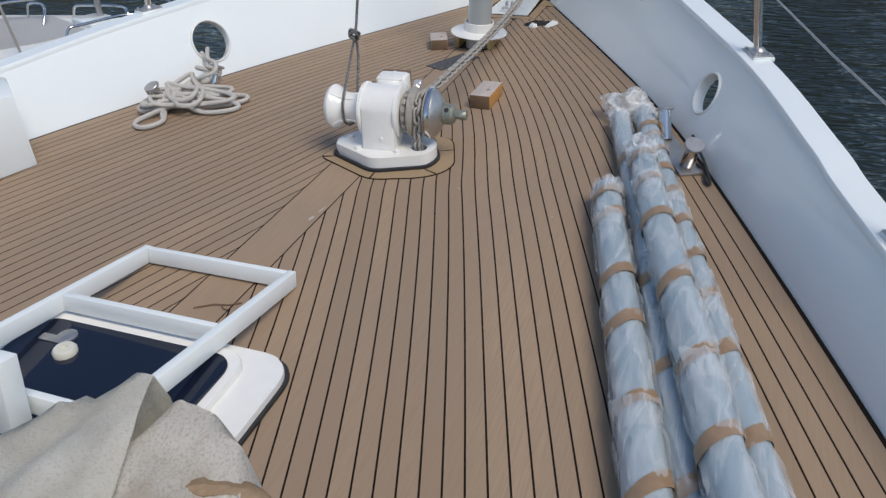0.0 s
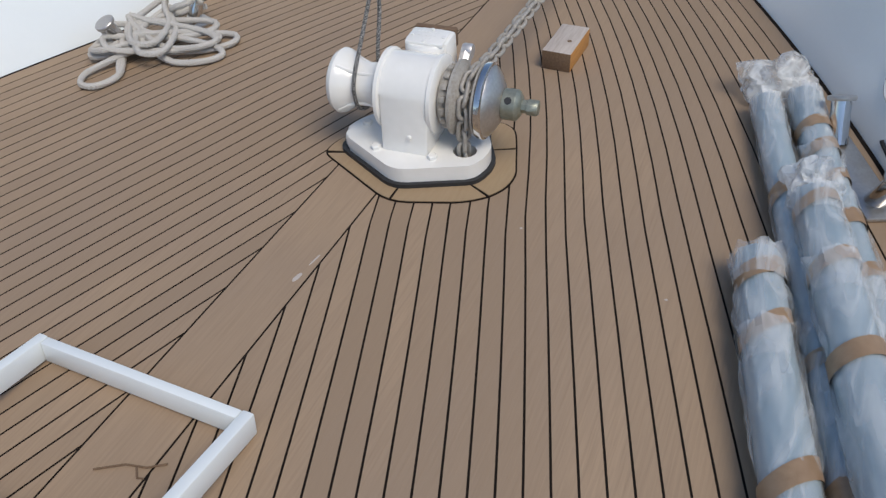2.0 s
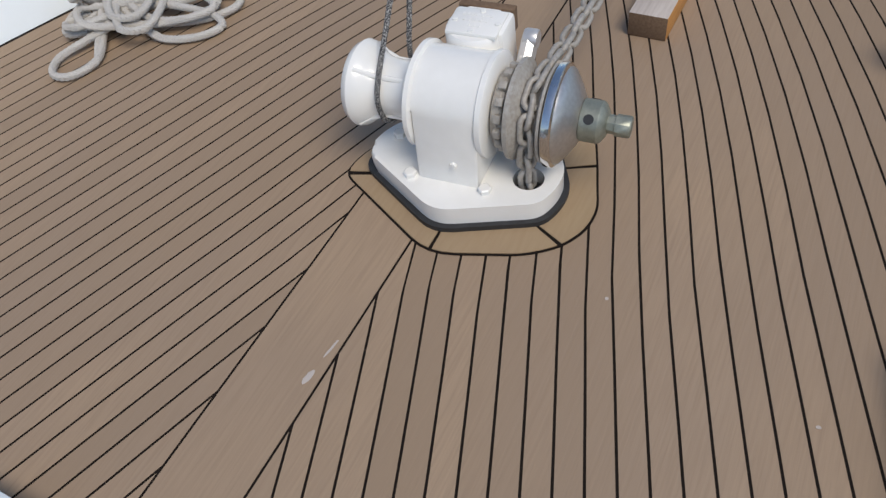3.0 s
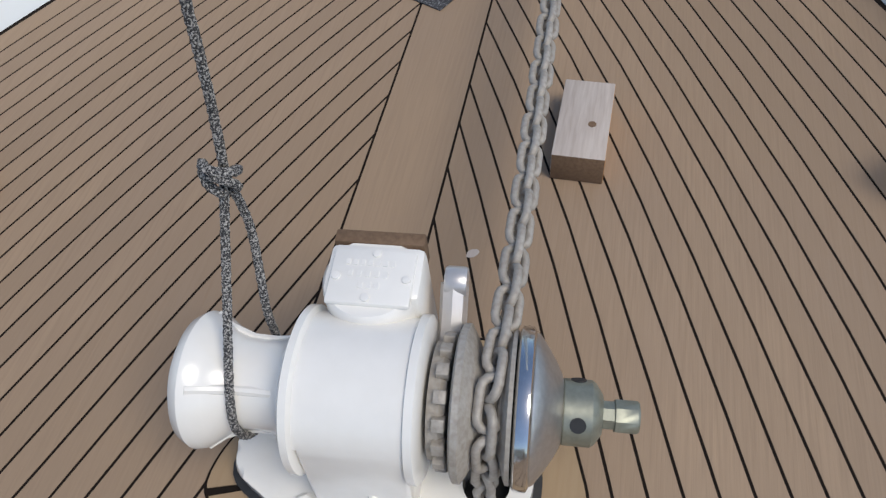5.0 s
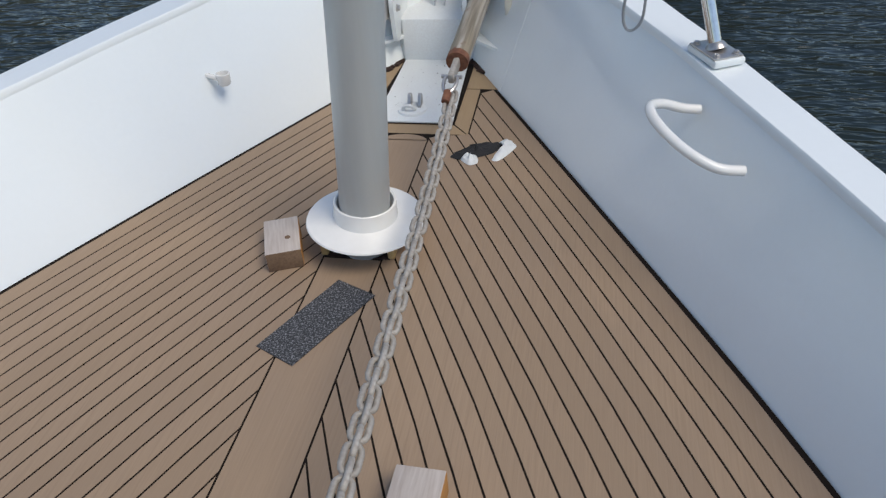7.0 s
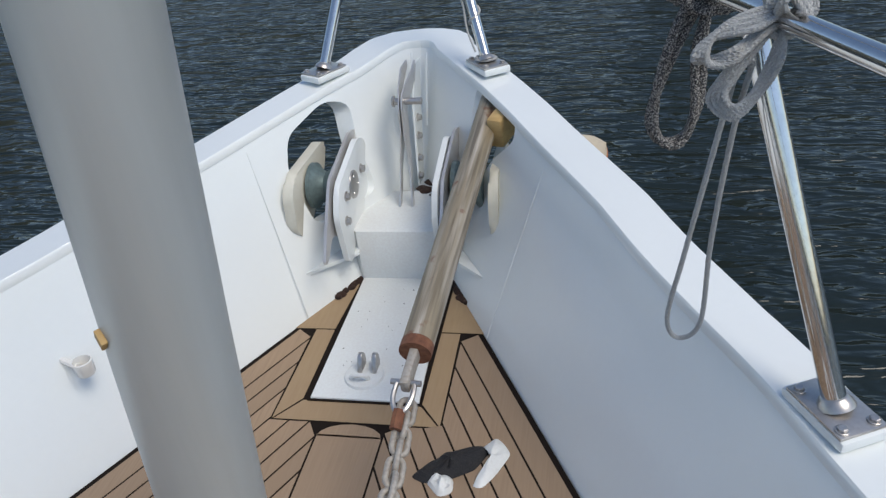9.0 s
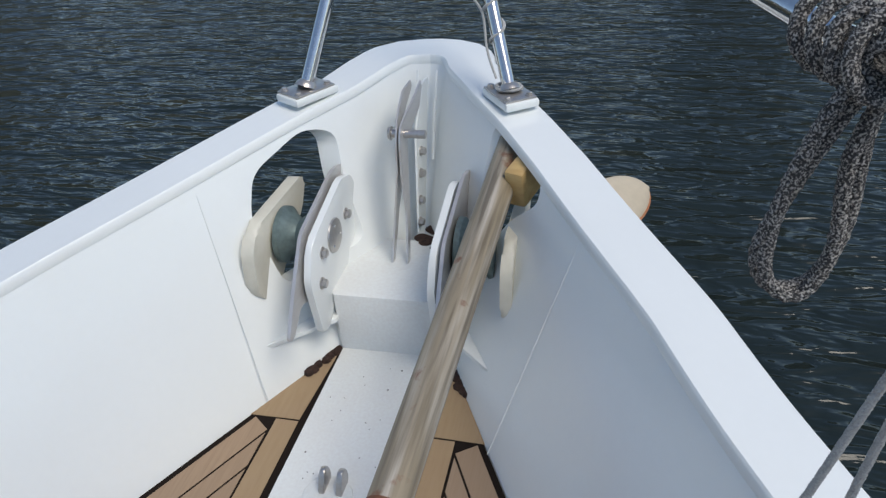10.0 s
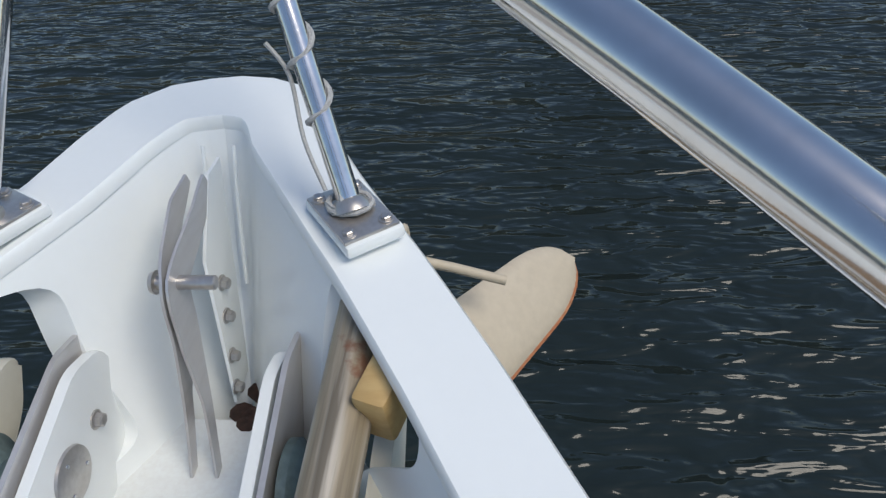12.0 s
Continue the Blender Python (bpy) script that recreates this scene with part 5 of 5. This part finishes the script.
# ---- ropes on the guard rail ----
def rail_ropes():
    hank = thing("grey_rope_hank", "grey rope hank tied over the guard rail, one loop hanging", "rope", "ropes on the rail", at=(0.752, 4.80, 0.962))
    J = Vector((0.752, 4.80, 0.962))
    bm = bmesh.new()
    r = 0.0047
    add_rope(bm, [J + Vector(v) for v in ((0.0, -0.03, 0.6), (0.0, -0.02, 0.25), (0.0, -0.01, 0.05), (0.02, 0.0, 0.0), (0.0, 0.02, -0.03), (-0.025, 0, 0.0), (0, -0.02, 0.03), (0.025, 0.01, 0.01), (0, 0.03, -0.025), (-0.02, 0.015, 0.02))], r, 5, 4.5)
    part("standing_part", bm, ROPE_GREY, hank)
    for k in range(4):
        o = 0.006 * k
        bm = bmesh.new()
        add_rope(bm, [J + Vector((v[0] * 0.84, v[1], v[2] * 0.80)) for v in ((0, 0, 0.012), (-0.04, -0.012 - o, 0.014 - o), (-0.082 - o, -0.02, -0.004 - o), (-0.102 - o, -0.026, -0.03 - o), (-0.098, -0.03 + o, -0.056), (-0.068, -0.032, -0.052 + o), (-0.03, -0.02 + o, -0.02), (0, 0, -0.004))], r, 5, 4.5)
        part("bight", bm, ROPE_GREY, hank)
        bm = bmesh.new()
        add_rope(bm, [J + Vector((v[0] * 0.84, v[1], v[2] * 0.80)) for v in ((0, 0, 0), (-0.028 - o, -0.012, -0.032), (-0.056 - o, -0.02, -0.074), (-0.072 - o, -0.025 + o, -0.106 - o), (-0.058, -0.03, -0.124 - o), (-0.034 + o * 0.5, -0.026, -0.104), (-0.012 + o * 0.4, -0.016 - o, -0.05), (0, 0, -0.01))], r, 5, 4.5)
        part("bight", bm, ROPE_GREY, hank)
    bm = bmesh.new()
    add_rope(bm, [J + Vector(v) for v in ((-0.045, 0.0, -0.06), (-0.062, 0.02, -0.2), (-0.082, 0.04, -0.36), (-0.095, 0.07, -0.50), (-0.075, 0.075, -0.545), (-0.045, 0.06, -0.50), (-0.046, 0.04, -0.34), (-0.038, 0.02, -0.16), (-0.03, -0.01, -0.05))], r * 0.9, 5, 4.5)
    part("hanging_loop", bm, ROPE_GREY, hank)
    bm = bmesh.new()
    for k in range(3):
        add_rope(bm, [J + Vector((0.021 * math.cos(q) * 1.2 + 0.006 * k, 0.012 * k - 0.01, 0.026 * math.sin(q) + 0.004)) for q in np.linspace(0, 2 * math.pi, 9)], r, 5, 4.5)
        add_rope(bm, [J + Vector((0.004 + 0.017 * math.cos(q + k), -0.022 + 0.012 * math.sin(q * 2 + k), 0.014 + 0.020 * math.sin(q + 0.5 * k))) for q in np.linspace(0, 2 * math.pi, 9)], r, 5, 4.5)
    part("turns", bm, ROPE_GREY, hank)
    coil = thing("flecked_rope_hank", "black and white flecked rope hank wound on the guard rail", "rope", "ropes on the rail", at=(0.674, 5.03, 0.953))
    K = Vector((0.674, 5.03, 0.953))
    bm = bmesh.new()
    r = 0.0078
    add_rope(bm, [K + Vector((v[0] * 1.25 - 0.014, v[1], v[2] * 0.78)) for v in ((0.03, -0.03, 0.0), (0.012, -0.02, -0.06), (-0.015, -0.02, -0.17), (-0.03, -0.02, -0.26), (-0.015, -0.02, -0.31), (0.015, -0.015, -0.30), (0.03, -0.015, -0.22), (0.028, -0.015, -0.10), (0.03, -0.02, 0.0))], r, 4)
    add_rope(bm, [K + Vector((v[0] * 1.25 - 0.014, v[1], v[2] * 0.78)) for v in ((0.02, -0.03, 0.0), (-0.002, -0.03, -0.06), (-0.022, -0.03, -0.18), (-0.022, -0.03, -0.285), (0.006, -0.026, -0.318), (0.024, -0.022, -0.25), (0.02, -0.02, -0.12), (0.035, -0.025, -0.02))], r, 4)
    part("hanging_loop", bm, ROPE_FLECK, coil)
    bm = bmesh.new()
    for k in range(4):
        o = 0.026 * k
        add_rope(bm, [K + Vector((0.032 * math.cos(q) - 0.012 + o * 0.38, 0.04 - o + 0.01 * math.sin(q), 0.034 * math.sin(q) + 0.002)) for q in np.linspace(0, 2 * math.pi, 10)], r, 4)
    add_rope(bm, [K + Vector(v) for v in ((0.0, -0.02, 0.03), (0.05, -0.06, 0.04), (0.07, -0.07, 0.01), (0.04, -0.05, -0.03), (0.0, -0.03, -0.01), (0.03, -0.05, 0.045), (0.075, -0.085, 0.03))], r, 4)
    part("turns", bm, ROPE_FLECK, coil)
    bm = bmesh.new()
    b, t = Vector((0.243, 5.897, 0.560)), Vector((0.159, 6.044, 0.822))
    d = (t - b)
    line = []
    for i in range(60):
        q = i / 59
        s = 0.02 + q * 0.95 if q > 0.3 else 0.02 + 0.06 * q
        a = q * 2 * math.pi * (6 if q < 0.3 else 4.2)
        line.append(b + d * s + Vector((math.cos(a), math.sin(a) * 0.8, 0.0)) * (0.029 - 0.010 * smooth01(0.2, 0.4, q)))
    add_tube(bm, line, 0.0038, 6)
    add_tube(bm, spline([b + d * 0.1 + Vector((-0.022, -0.01, 0)), b + d * 0.3 + Vector((-0.03, -0.005, 0)), b + d * 0.55 + Vector((-0.024, 0, 0)), b + d * 0.8 + Vector((-0.03, -0.02, -0.03))], 5), 0.003, 6)
    single("thin_line", bm, ROPE_GREY, "thin grey line wound round the bow stanchion", "rope")

rail_ropes()

# ---- wrapped tubes on the starboard deck ----
def wrapped_tube(pts, r, seed, label, tapes):
    line = even(spline(pts, 8), 0.022)
    t = thing("wrapped_tube", label, "wrapped tube", "wrapped tubes", at=tuple(line[0]))
    n = len(line)
    rad = [r * (1 + 0.05 * noise.noise((i * 0.35, seed, 0)) + 0.03 * noise.noise((i * 1.3, seed, 4))) for i in range(n)]
    total = n * 0.022
    near = [min(abs(i * 0.022 - s) for s in tapes) for i in range(n)]
    rad = [q * (0.97 + 0.03 * min(1.0, v / 0.05)) for q, v in zip(rad, near)]
    bm = bmesh.new()
    add_tube(bm, line, r, 20, radii=rad)
    part("tube", bm, WRAP, t)
    # loose crinkled film, gathered under each tape and standing off in folds between
    bm = bmesh.new()
    rings = add_tube(bm, line[:-1], r, 40, caps=False, radii=[q * (1.03 + 0.07 * min(1.0, v / 0.07)) for q, v in zip(rad, near)][:-1])
    for i, ring in enumerate(rings):
        loose = min(1.0, near[i] / 0.05)
        for k, v in enumerate(ring):
            a = 2 * math.pi * k / 40 + i * 0.05
            p = (math.cos(a) * 2.3 + seed * 5, math.sin(a) * 2.3, i * 0.10)
            fold = 1.0 - abs(noise.noise((p[0], p[1], i * 0.055))) * 3.2
            crease = 1.0 - abs(noise.noise((p[0] * 2.7, p[1] * 2.7, i * 0.16))) * 3.0
            c = line[i]
            v.co = c + (v.co - c) * (1 + (0.10 * max(-0.5, fold) + 0.05 * max(-0.6, crease)) * loose)
    part("film", bm, FILM, t, "loose crinkled clear plastic film", 32)
    # ragged ends of film standing off past some of the tapes
    rag = random.Random(seed * 7 + 1)
    for n_end, st in enumerate((0.0,) + tuple(tapes[1::3])):
        i0 = min(n - 6, max(0, int(st / 0.022)))
        bm = bmesh.new()
        last = None
        for j in range(5):
            c, cn = line[i0 + j], line[i0 + j + 1]
            u, v = frame_of(cn - c)
            ring = []
            for k in range(26):
                q = 2 * math.pi * k / 26
                wob = noise.noise((math.cos(q) * 2.5, math.sin(q) * 2.5, st * 9 + j * 0.4 + seed))
                rr = rad[i0] * (1.12 + 0.05 * (4 - j) * (0.6 + wob) + 0.05 * wob)
                back = (cn - c) * (-1.1 * max(0.0, wob) * (4 - j) / 4)
                ring.append(bm.verts.new(c + (u * math.cos(q) + v * math.sin(q)) * rr + back))
            if last:
                for k in range(26):
                    bm.faces.new((last[k], last[(k + 1) % 26], ring[(k + 1) % 26], ring[k]))
            last = ring
        part("film_end", bm, FILM, t, "ragged flaring end of clear film", 18)
    rnd = random.Random(seed)
    for s in tapes:
        i = int(s / 0.022)
        if i < 2 or i > n - 3:
            continue
        p, d = line[i], (line[i + 1] - line[i - 1]).normalized()
        u, v = frame_of(d)
        tilt = rnd.uniform(0.35, 0.85)
        bm = bmesh.new()
        A, B = [], []
        w = rnd.uniform(0.019, 0.027)
        for k in range(22):
            q = 2 * math.pi * k / 22
            o = (u * math.cos(q) + v * math.sin(q)) * rad[i] * (1.115 + 0.05 * noise.noise((math.cos(q) * 1.6, math.sin(q) * 1.6 + seed, s)))
            sh = d * (-tilt * o.x)
            A.append(bm.verts.new(p + o + sh - d * w))
            B.append(bm.verts.new(p + o * 1.01 + sh + d * w))
        for k in range(22):
            bm.faces.new((A[k], A[(k + 1) % 22], B[(k + 1) % 22], B[k]))
        part("tape", bm, TAPE, t, "brown packing tape")
    return t

wrapped_tube([(0.997, 2.772, 0.052), (1.043, 2.53, 0.052), (1.112, 2.22, 0.053), (1.150, 2.045, 0.053), (1.228, 1.70, 0.054), (1.31, 1.30, 0.054), (1.42, 0.75, 0.054), (1.55, 0.1, 0.054)], 0.048, 1, "thick tube wrapped in clear film and brown tape on deck", (0.07, 0.24, 0.56, 0.78, 1.06, 1.30, 1.55, 1.9, 2.3, 2.6))
wrapped_tube([(0.945, 3.455, 0.040), (0.964, 3.36, 0.040), (1.026, 3.08, 0.041), (1.115, 2.68, 0.041), (1.185, 2.35, 0.041), (1.265, 1.92, 0.041), (1.35, 1.55, 0.041), (1.5, 0.9, 0.041), (1.65, 0.2, 0.041)], 0.038, 2, "thin film-wrapped tube with a loose plastic bag at its end", (0.42, 0.95, 1.23, 1.6, 1.95, 2.3, 2.7))
wrapped_tube([(1.036, 3.51, 0.045), (1.086, 3.28, 0.045), (1.132, 3.08, 0.045), (1.197, 2.80, 0.045), (1.250, 2.575, 0.045), (1.333, 2.24, 0.045), (1.402, 1.95, 0.045), (1.50, 1.53, 0.045), (1.60, 1.1, 0.045), (1.71, 0.65, 0.045), (1.82, 0.1, 0.045)], 0.042, 3, "tube wrapped in pale padding and clear film beside the bulwark", (0.18, 0.30, 0.43, 0.58, 0.76, 0.96, 1.15, 1.36, 1.58, 1.85, 2.2, 2.6))
wrapped_tube([(1.082, 2.965, 0.098), (1.120, 2.80, 0.104), (1.165, 2.58, 0.108), (1.228, 2.30, 0.110), (1.27, 2.13, 0.111), (1.335, 1.86, 0.111), (1.40, 1.58, 0.111), (1.5, 1.15, 0.111), (1.66, 0.4, 0.111)], 0.047, 4, "thick wrapped tube lying on top of the other tubes", (0.05, 0.26, 0.49, 0.83, 1.13, 1.38, 1.6, 1.9, 2.2))

def plastic_bag(c, size, seed, squash, label):
    bm = bmesh.new()
    bmesh.ops.create_icosphere(bm, subdivisions=4, radius=1.0)
    for v in bm.verts:
        p = v.co.copy()
        f = 0.98 + 0.42 * noise.noise(p * 1.2 + Vector((seed, 0, 0))) - 0.26 * abs(noise.noise(p * 2.1 + Vector((0, seed, 0)))) - 0.08 * abs(noise.noise(p * 4.6 + Vector((0, 0, seed))))
        v.co = Vector((p.x * size[0], p.y * size[1], max(-0.4, p.z) * size[2])) * f
    bmesh.ops.transform(bm, matrix=Matrix.Translation(c) @ Matrix.Rotation(squash, 4, "Z"), verts=bm.verts)
    return single("plastic_bag", bm, BAG_FILM, label, "plastic bag", smooth=16)

plastic_bag((0.962, 3.570, 0.052), (0.118, 0.075, 0.085), 3, 0.35, "crumpled clear plastic bag over the end of a tube")
plastic_bag((1.072, 3.02, 0.115), (0.06, 0.075, 0.05), 8, 0.2, "bunched clear plastic film knotted round a tube")

# ---- hatch, loose frame and canvas ----
def build_hatch():
    h = thing("deck_hatch", "white rimmed deck hatch with dark tinted glass", "hatch", at=(0, 1.35, 0))
    ring = rounded([(-0.46, 0.85), (0.393, 0.85), (0.393, 1.70), (-0.46, 1.70)], 0.10, 10)
    bm = bmesh.new()
    big = [(-0.03 + (x + 0.03) * 1.018, 1.3 + (y - 1.3) * 1.022) for x, y in ring]
    add_prism(bm, big, "z", 0.001, 0.012)
    part("seal", bm, RUBBER_AND_SHADE, h, "black rubber seal")
    bm = bmesh.new()
    add_prism(bm, ring, "z", 0.004, 0.030, 0.006)
    part("rim", bm, WHITE_GLOSS, h)
    inner = rounded([(-0.36, 0.90), (0.290, 0.90), (0.290, 1.662), (-0.36, 1.662)], 0.075, 10)
    bm = bmesh.new()
    add_prism(bm, inner, "z", 0.028, 0.052, 0.008)
    part("inner_rim", bm, WHITE_GLOSS, h)
    bm = bmesh.new()
    add_prism(bm, [(-0.04 + (x + 0.04) * 0.93, 1.28 + (y - 1.28) * 0.93) for x, y in inner], "z", 0.05, 0.0565, 0.002)
    part("pane", bm, GLASS_DARK, h, "dark tinted pane")
    bm = bmesh.new()
    add_lathe(bm, [(0, 0.030), (0.012, 0.030), (0.018, 0.025), (0.018, 0.011), (0.012, 0.009), (0.012, 0)], (-0.163, 1.522, 0.056), (0, 0, 1), 28)
    knob = part("vent_knob", bm, POLY, h, "round white vent knob")
    bm = bmesh.new()
    add_box(bm, (-0.275, 1.545, 0.056), (-0.20, 1.57, 0.062), 0.003)
    add_lathe(bm, [(0, 0.027), (0.005, 0.027), (0.008, 0.022), (0.008, 0)], (-0.207, 1.575, 0.057), (0, 0, 1), 24)
    part("latch", bm, STEEL_DULL, h)

build_hatch()

def build_frame():
    f = thing("white_frame", "white painted wooden frame with a cross bar lying across the hatch", "frame", at=(-0.04, 1.6, 0.05))
    tilt = Matrix.Translation((0.006, 2.002, 0.006)) @ Matrix.Rotation(radians(-9.0), 4, "X")
    for lo, hi in (((-0.324, -1.0, 0), (-0.300, 0.016, 0.052)), ((0.183, -1.0, 0), (0.209, 0.016, 0.052))):
        bm = bmesh.new()
        add_box(bm, lo, hi, 0.004, tilt)
        part("side_bar", bm, WHITE, f)
    for y in (-0.007, -0.346, -0.735):
        bm = bmesh.new()
        add_box(bm, (-0.299, y, 0.001), (0.182, y + 0.022, 0.050), 0.003, tilt)
        part("cross_bar", bm, WHITE, f)
    bm = bmesh.new()
    add_box(bm, (-0.060, -0.80, -0.01), (0.012, -0.748, 0.165), 0.004, tilt)
    part("upright", bm, WHITE, f)

build_frame()

def build_canvas():
    """Stiff cover thrown over the after end of the hatch, with a fold."""
    c = thing("canvas_cover", "weathered off-white woven cover with brown stains draped in stiff folds", "cover", at=(0.2, 1.0, 0.05))

    def raised(p):
        """The heap under the cover is half a metre high and narrower than its skirts."""
        return Vector((0.356, 0.120, 0.314)) + Vector(p) * 0.735

    def sheet(name, x0, x1, y0, y1, mat, seed, label=""):
        bm = bmesh.new()
        nx, ny = 46, 40
        grid = []
        for j in range(ny + 1):
            row = []
            for i in range(nx + 1):
                u, v = i / nx, j / ny
                y = y0 + (y1 - y0) * v
                lean = 0.42 * max(0.0, 1.34 - y) - 0.3 * max(0.0, 1.05 - y)
                x = x0 + (x1 + (0 if seed else lean) - x0) * u if not seed else x0 + lean + (x1 - x0 - lean) * u
                front = float(np.interp(x, [-0.62, -0.2, 0.08, 0.20, 0.31, 0.44, 0.52, 0.58, 0.64], [0.66, 0.88, 1.12, 1.27, 1.345, 1.33, 1.30, 1.20, 0.95]))
                drop = smooth01(front - 0.03, front + 0.06, y)
                side = smooth01(0.60, 0.66, x)
                z = 0.30 * (1 - 0.9 * side)
                z += (0.035 * (abs(noise.noise((x * 4.5 + seed + y * 2, y * 3, 0.3))) - 0.2) + 0.014 * noise.noise((x * 14, y * 9 + seed, 1.1)) + 0.006 * noise.noise((x * 40, y * 25, 2.0))) * (1 - 0.6 * drop)
                if seed:
                    z -= 0.085 * (1 - smooth01(x0 + 0.01, x0 + 0.10, x)) * (1 - drop)
                else:
                    z += 0.034 * smooth01(x1 - 0.10, x1 - 0.01, x) * (1 - drop)
                z -= 0.13 * smooth01(0.36, 0.62, x) * (1 - drop)
                ye = min(y, front + 0.065)
                low = Vector((x, ye + 0.015 * noise.noise((x * 6, y * 6, seed)), max(0.006, z)))
                p = raised(low).lerp(low, side)
                p.z += (max(0.066 if p.x < 0.4 else 0.006, 0.14 * p.z) - p.z) * drop
                row.append(bm.verts.new(p))
            grid.append(row)
        for A, B in zip(grid, grid[1:]):
            for k in range(nx):
                bm.faces.new((A[k], A[k + 1], B[k + 1], B[k]))
        bmesh.ops.solidify(bm, geom=list(bm.faces), thickness=0.004)
        part(name, bm, mat, c, label, 60)

    sheet("cover_sheet", -0.62, 0.315, 0.15, 1.43, CANVAS, 0.0)
    sheet("cover_fold", 0.285, 0.68, 0.15, 1.43, CANVAS_BROWN, 2.0, "brown stained fold")
    bm = bmesh.new()
    line = even(spline([raised(p) for p in ((0.42, 1.10, 0.235), (0.46, 1.15, 0.225), (0.51, 1.19, 0.205), (0.56, 1.215, 0.180), (0.60, 1.22, 0.145))], 6), 0.009)
    rings = add_tube(bm, line, 0.017, 16, radii=[0.015 + 0.005 * noise.noise((k * 0.4, 1, 1)) for k in range(len(line))])
    for k, ring in enumerate(rings):
        for m, v in enumerate(ring):
            v.co += (v.co - line[k]) * 0.35 * noise.noise((k * 0.25, m * 0.8, 3))
    part("rolled_edge", bm, CANVAS_TAPE, c, "rolled brown edge")

build_canvas()

# ---- locker at the port side ----
bm = bmesh.new()
add_prism(bm, [(-1.225, 2.485), (-1.42, 2.64), (-1.66, 2.64), (-1.9, 1.2), (-1.60, 1.2)], "z", 0.0, 0.30, 0.01)
single("deck_locker", bm, WHITE, "white painted locker standing against the bulwark", "locker")

# dry twig on the centre board
bm = bmesh.new()
add_tube(bm, [(-0.02, 1.84, 0.003), (0.03, 1.87, 0.005), (0.07, 1.88, 0.004), (0.10, 1.90, 0.004)], 0.0022, 6)
add_tube(bm, [(0.05, 1.875, 0.004), (0.07, 1.855, 0.008), (0.08, 1.86, 0.004)], 0.0018, 6)
single("twig", bm, PINE_END, "thin dry brown twig lying on the deck", "twig")

# ---- neighbouring boat ----
def neighbour_boat():
    b = thing("moored_boat", "white motor boat with grey side deck and steel rails moored alongside", "boat", at=(-4.35, 4.0, WATER_Z))
    D = -0.5
    edge = [(-4.05, -3.0), (-4.10, 4.2), (-4.0, 5.2), (-3.82, 5.75), (-3.95, 6.1), (-4.4, 6.16), (-5.3, 5.98), (-6.2, 5.6), (-6.5, -3.0)]
    bm = bmesh.new()
    add_prism(bm, rounded(edge, 0.12), "z", WATER_Z - 0.1, D, 0.03)
    part("hull", bm, WHITE_GLOSS, b)
    bm = bmesh.new()
    add_prism(bm, rounded([(-4.16, 5.28), (-4.02, 5.70), (-4.75, 6.05), (-5.2, 5.92), (-5.0, 5.1), (-4.5, 4.85)], 0.05), "z", D - 0.004, D + 0.006)
    part("side_deck", bm, BOAT_GREY, b, "grey painted side deck")
    bm = bmesh.new()
    add_prism(bm, rounded([(-4.12, -2.0), (-4.18, 4.7), (-4.35, 5.05), (-4.9, 5.5), (-6.2, 5.0), (-6.3, -2.0)], 0.12), "z", D, D + 0.09, 0.03)
    part("coaming", bm, POLY, b, "cream coaming")
    bm = bmesh.new()
    add_prism(bm, rounded([(-3.98, 5.72), (-3.86, 5.98), (-4.25, 6.10), (-4.35, 5.86)], 0.04), "z", D, D + 0.05, 0.012)
    part("locker_lid", bm, WHITE, b)
    rails = [
        [(-3.98, 5.39, D), (-3.96, 5.44, -0.41), (-3.92, 5.52, -0.40), (-3.80, 5.86, -0.40), (-3.70, 6.0, -0.41)],
        [(-4.50, 6.05, D), (-4.46, 6.06, -0.40), (-4.36, 6.08, -0.385), (-4.0, 6.12, -0.385), (-3.80, 6.0, -0.40), (-3.80, 6.0, D)],
        [(-4.95, 5.95, D), (-4.93, 5.97, -0.38), (-4.75, 5.95, -0.36), (-4.62, 5.85, -0.40), (-4.58, 5.75, D)],
        [(-5.3, 5.7, D), (-5.1, 5.75, -0.34), (-4.7, 5.95, -0.30), (-4.4, 6.2, -0.24)],
    ]
    for pts in rails:
        bm = bmesh.new()
        add_tube(bm, spline(pts, 6), 0.013, 10)
        part("rail", bm, STEEL, b)
    bm = bmesh.new()
    add_tube(bm, [(-4.12, 6.0, D), (-4.14, 6.02, 0.6)], 0.028, 10)
    part("davit_post", bm, STEEL_DULL, b)
    bm = bmesh.new()
    add_tube(bm, [(-4.06, 4.98, D), (-4.30, 5.0, 0.9)], 0.011, 8)
    part("flag_staff", bm, GALV, b)

neighbour_boat()

# scuffs and paint spots on the deck
for k, (x, y, a, b, q) in enumerate(((0.055, 2.405, 0.006, 0.016, -10), (0.062, 2.47, 0.0025, 0.022, -8), (0.472, 2.749, 0.0035, 0.0035, 0), (0.839, 2.636, 0.004, 0.003, 20), (0.998, 3.73, 0.007, 0.005, 10), (0.16, 3.33, 0.012, 0.008, 40))):
    bm = bmesh.new()
    rim = [(a * math.cos(t) * (1 + 0.3 * noise.noise((k, t * 2, 0))), b * math.sin(t) * (1 + 0.3 * noise.noise((k, 5, t * 2)))) for t in (2 * math.pi * j / 14 for j in range(14))]
    add_prism(bm, rim, "z", 0.0002, 0.0008)
    bmesh.ops.transform(bm, matrix=pose(x, y, 0, 0, 0, q), verts=bm.verts)
    single("deck_scuff", bm, PINE, "pale scuff mark on the teak deck", "scuff mark", "scuff marks", smooth=0)

# ---- deck planks ----
lay_planks()
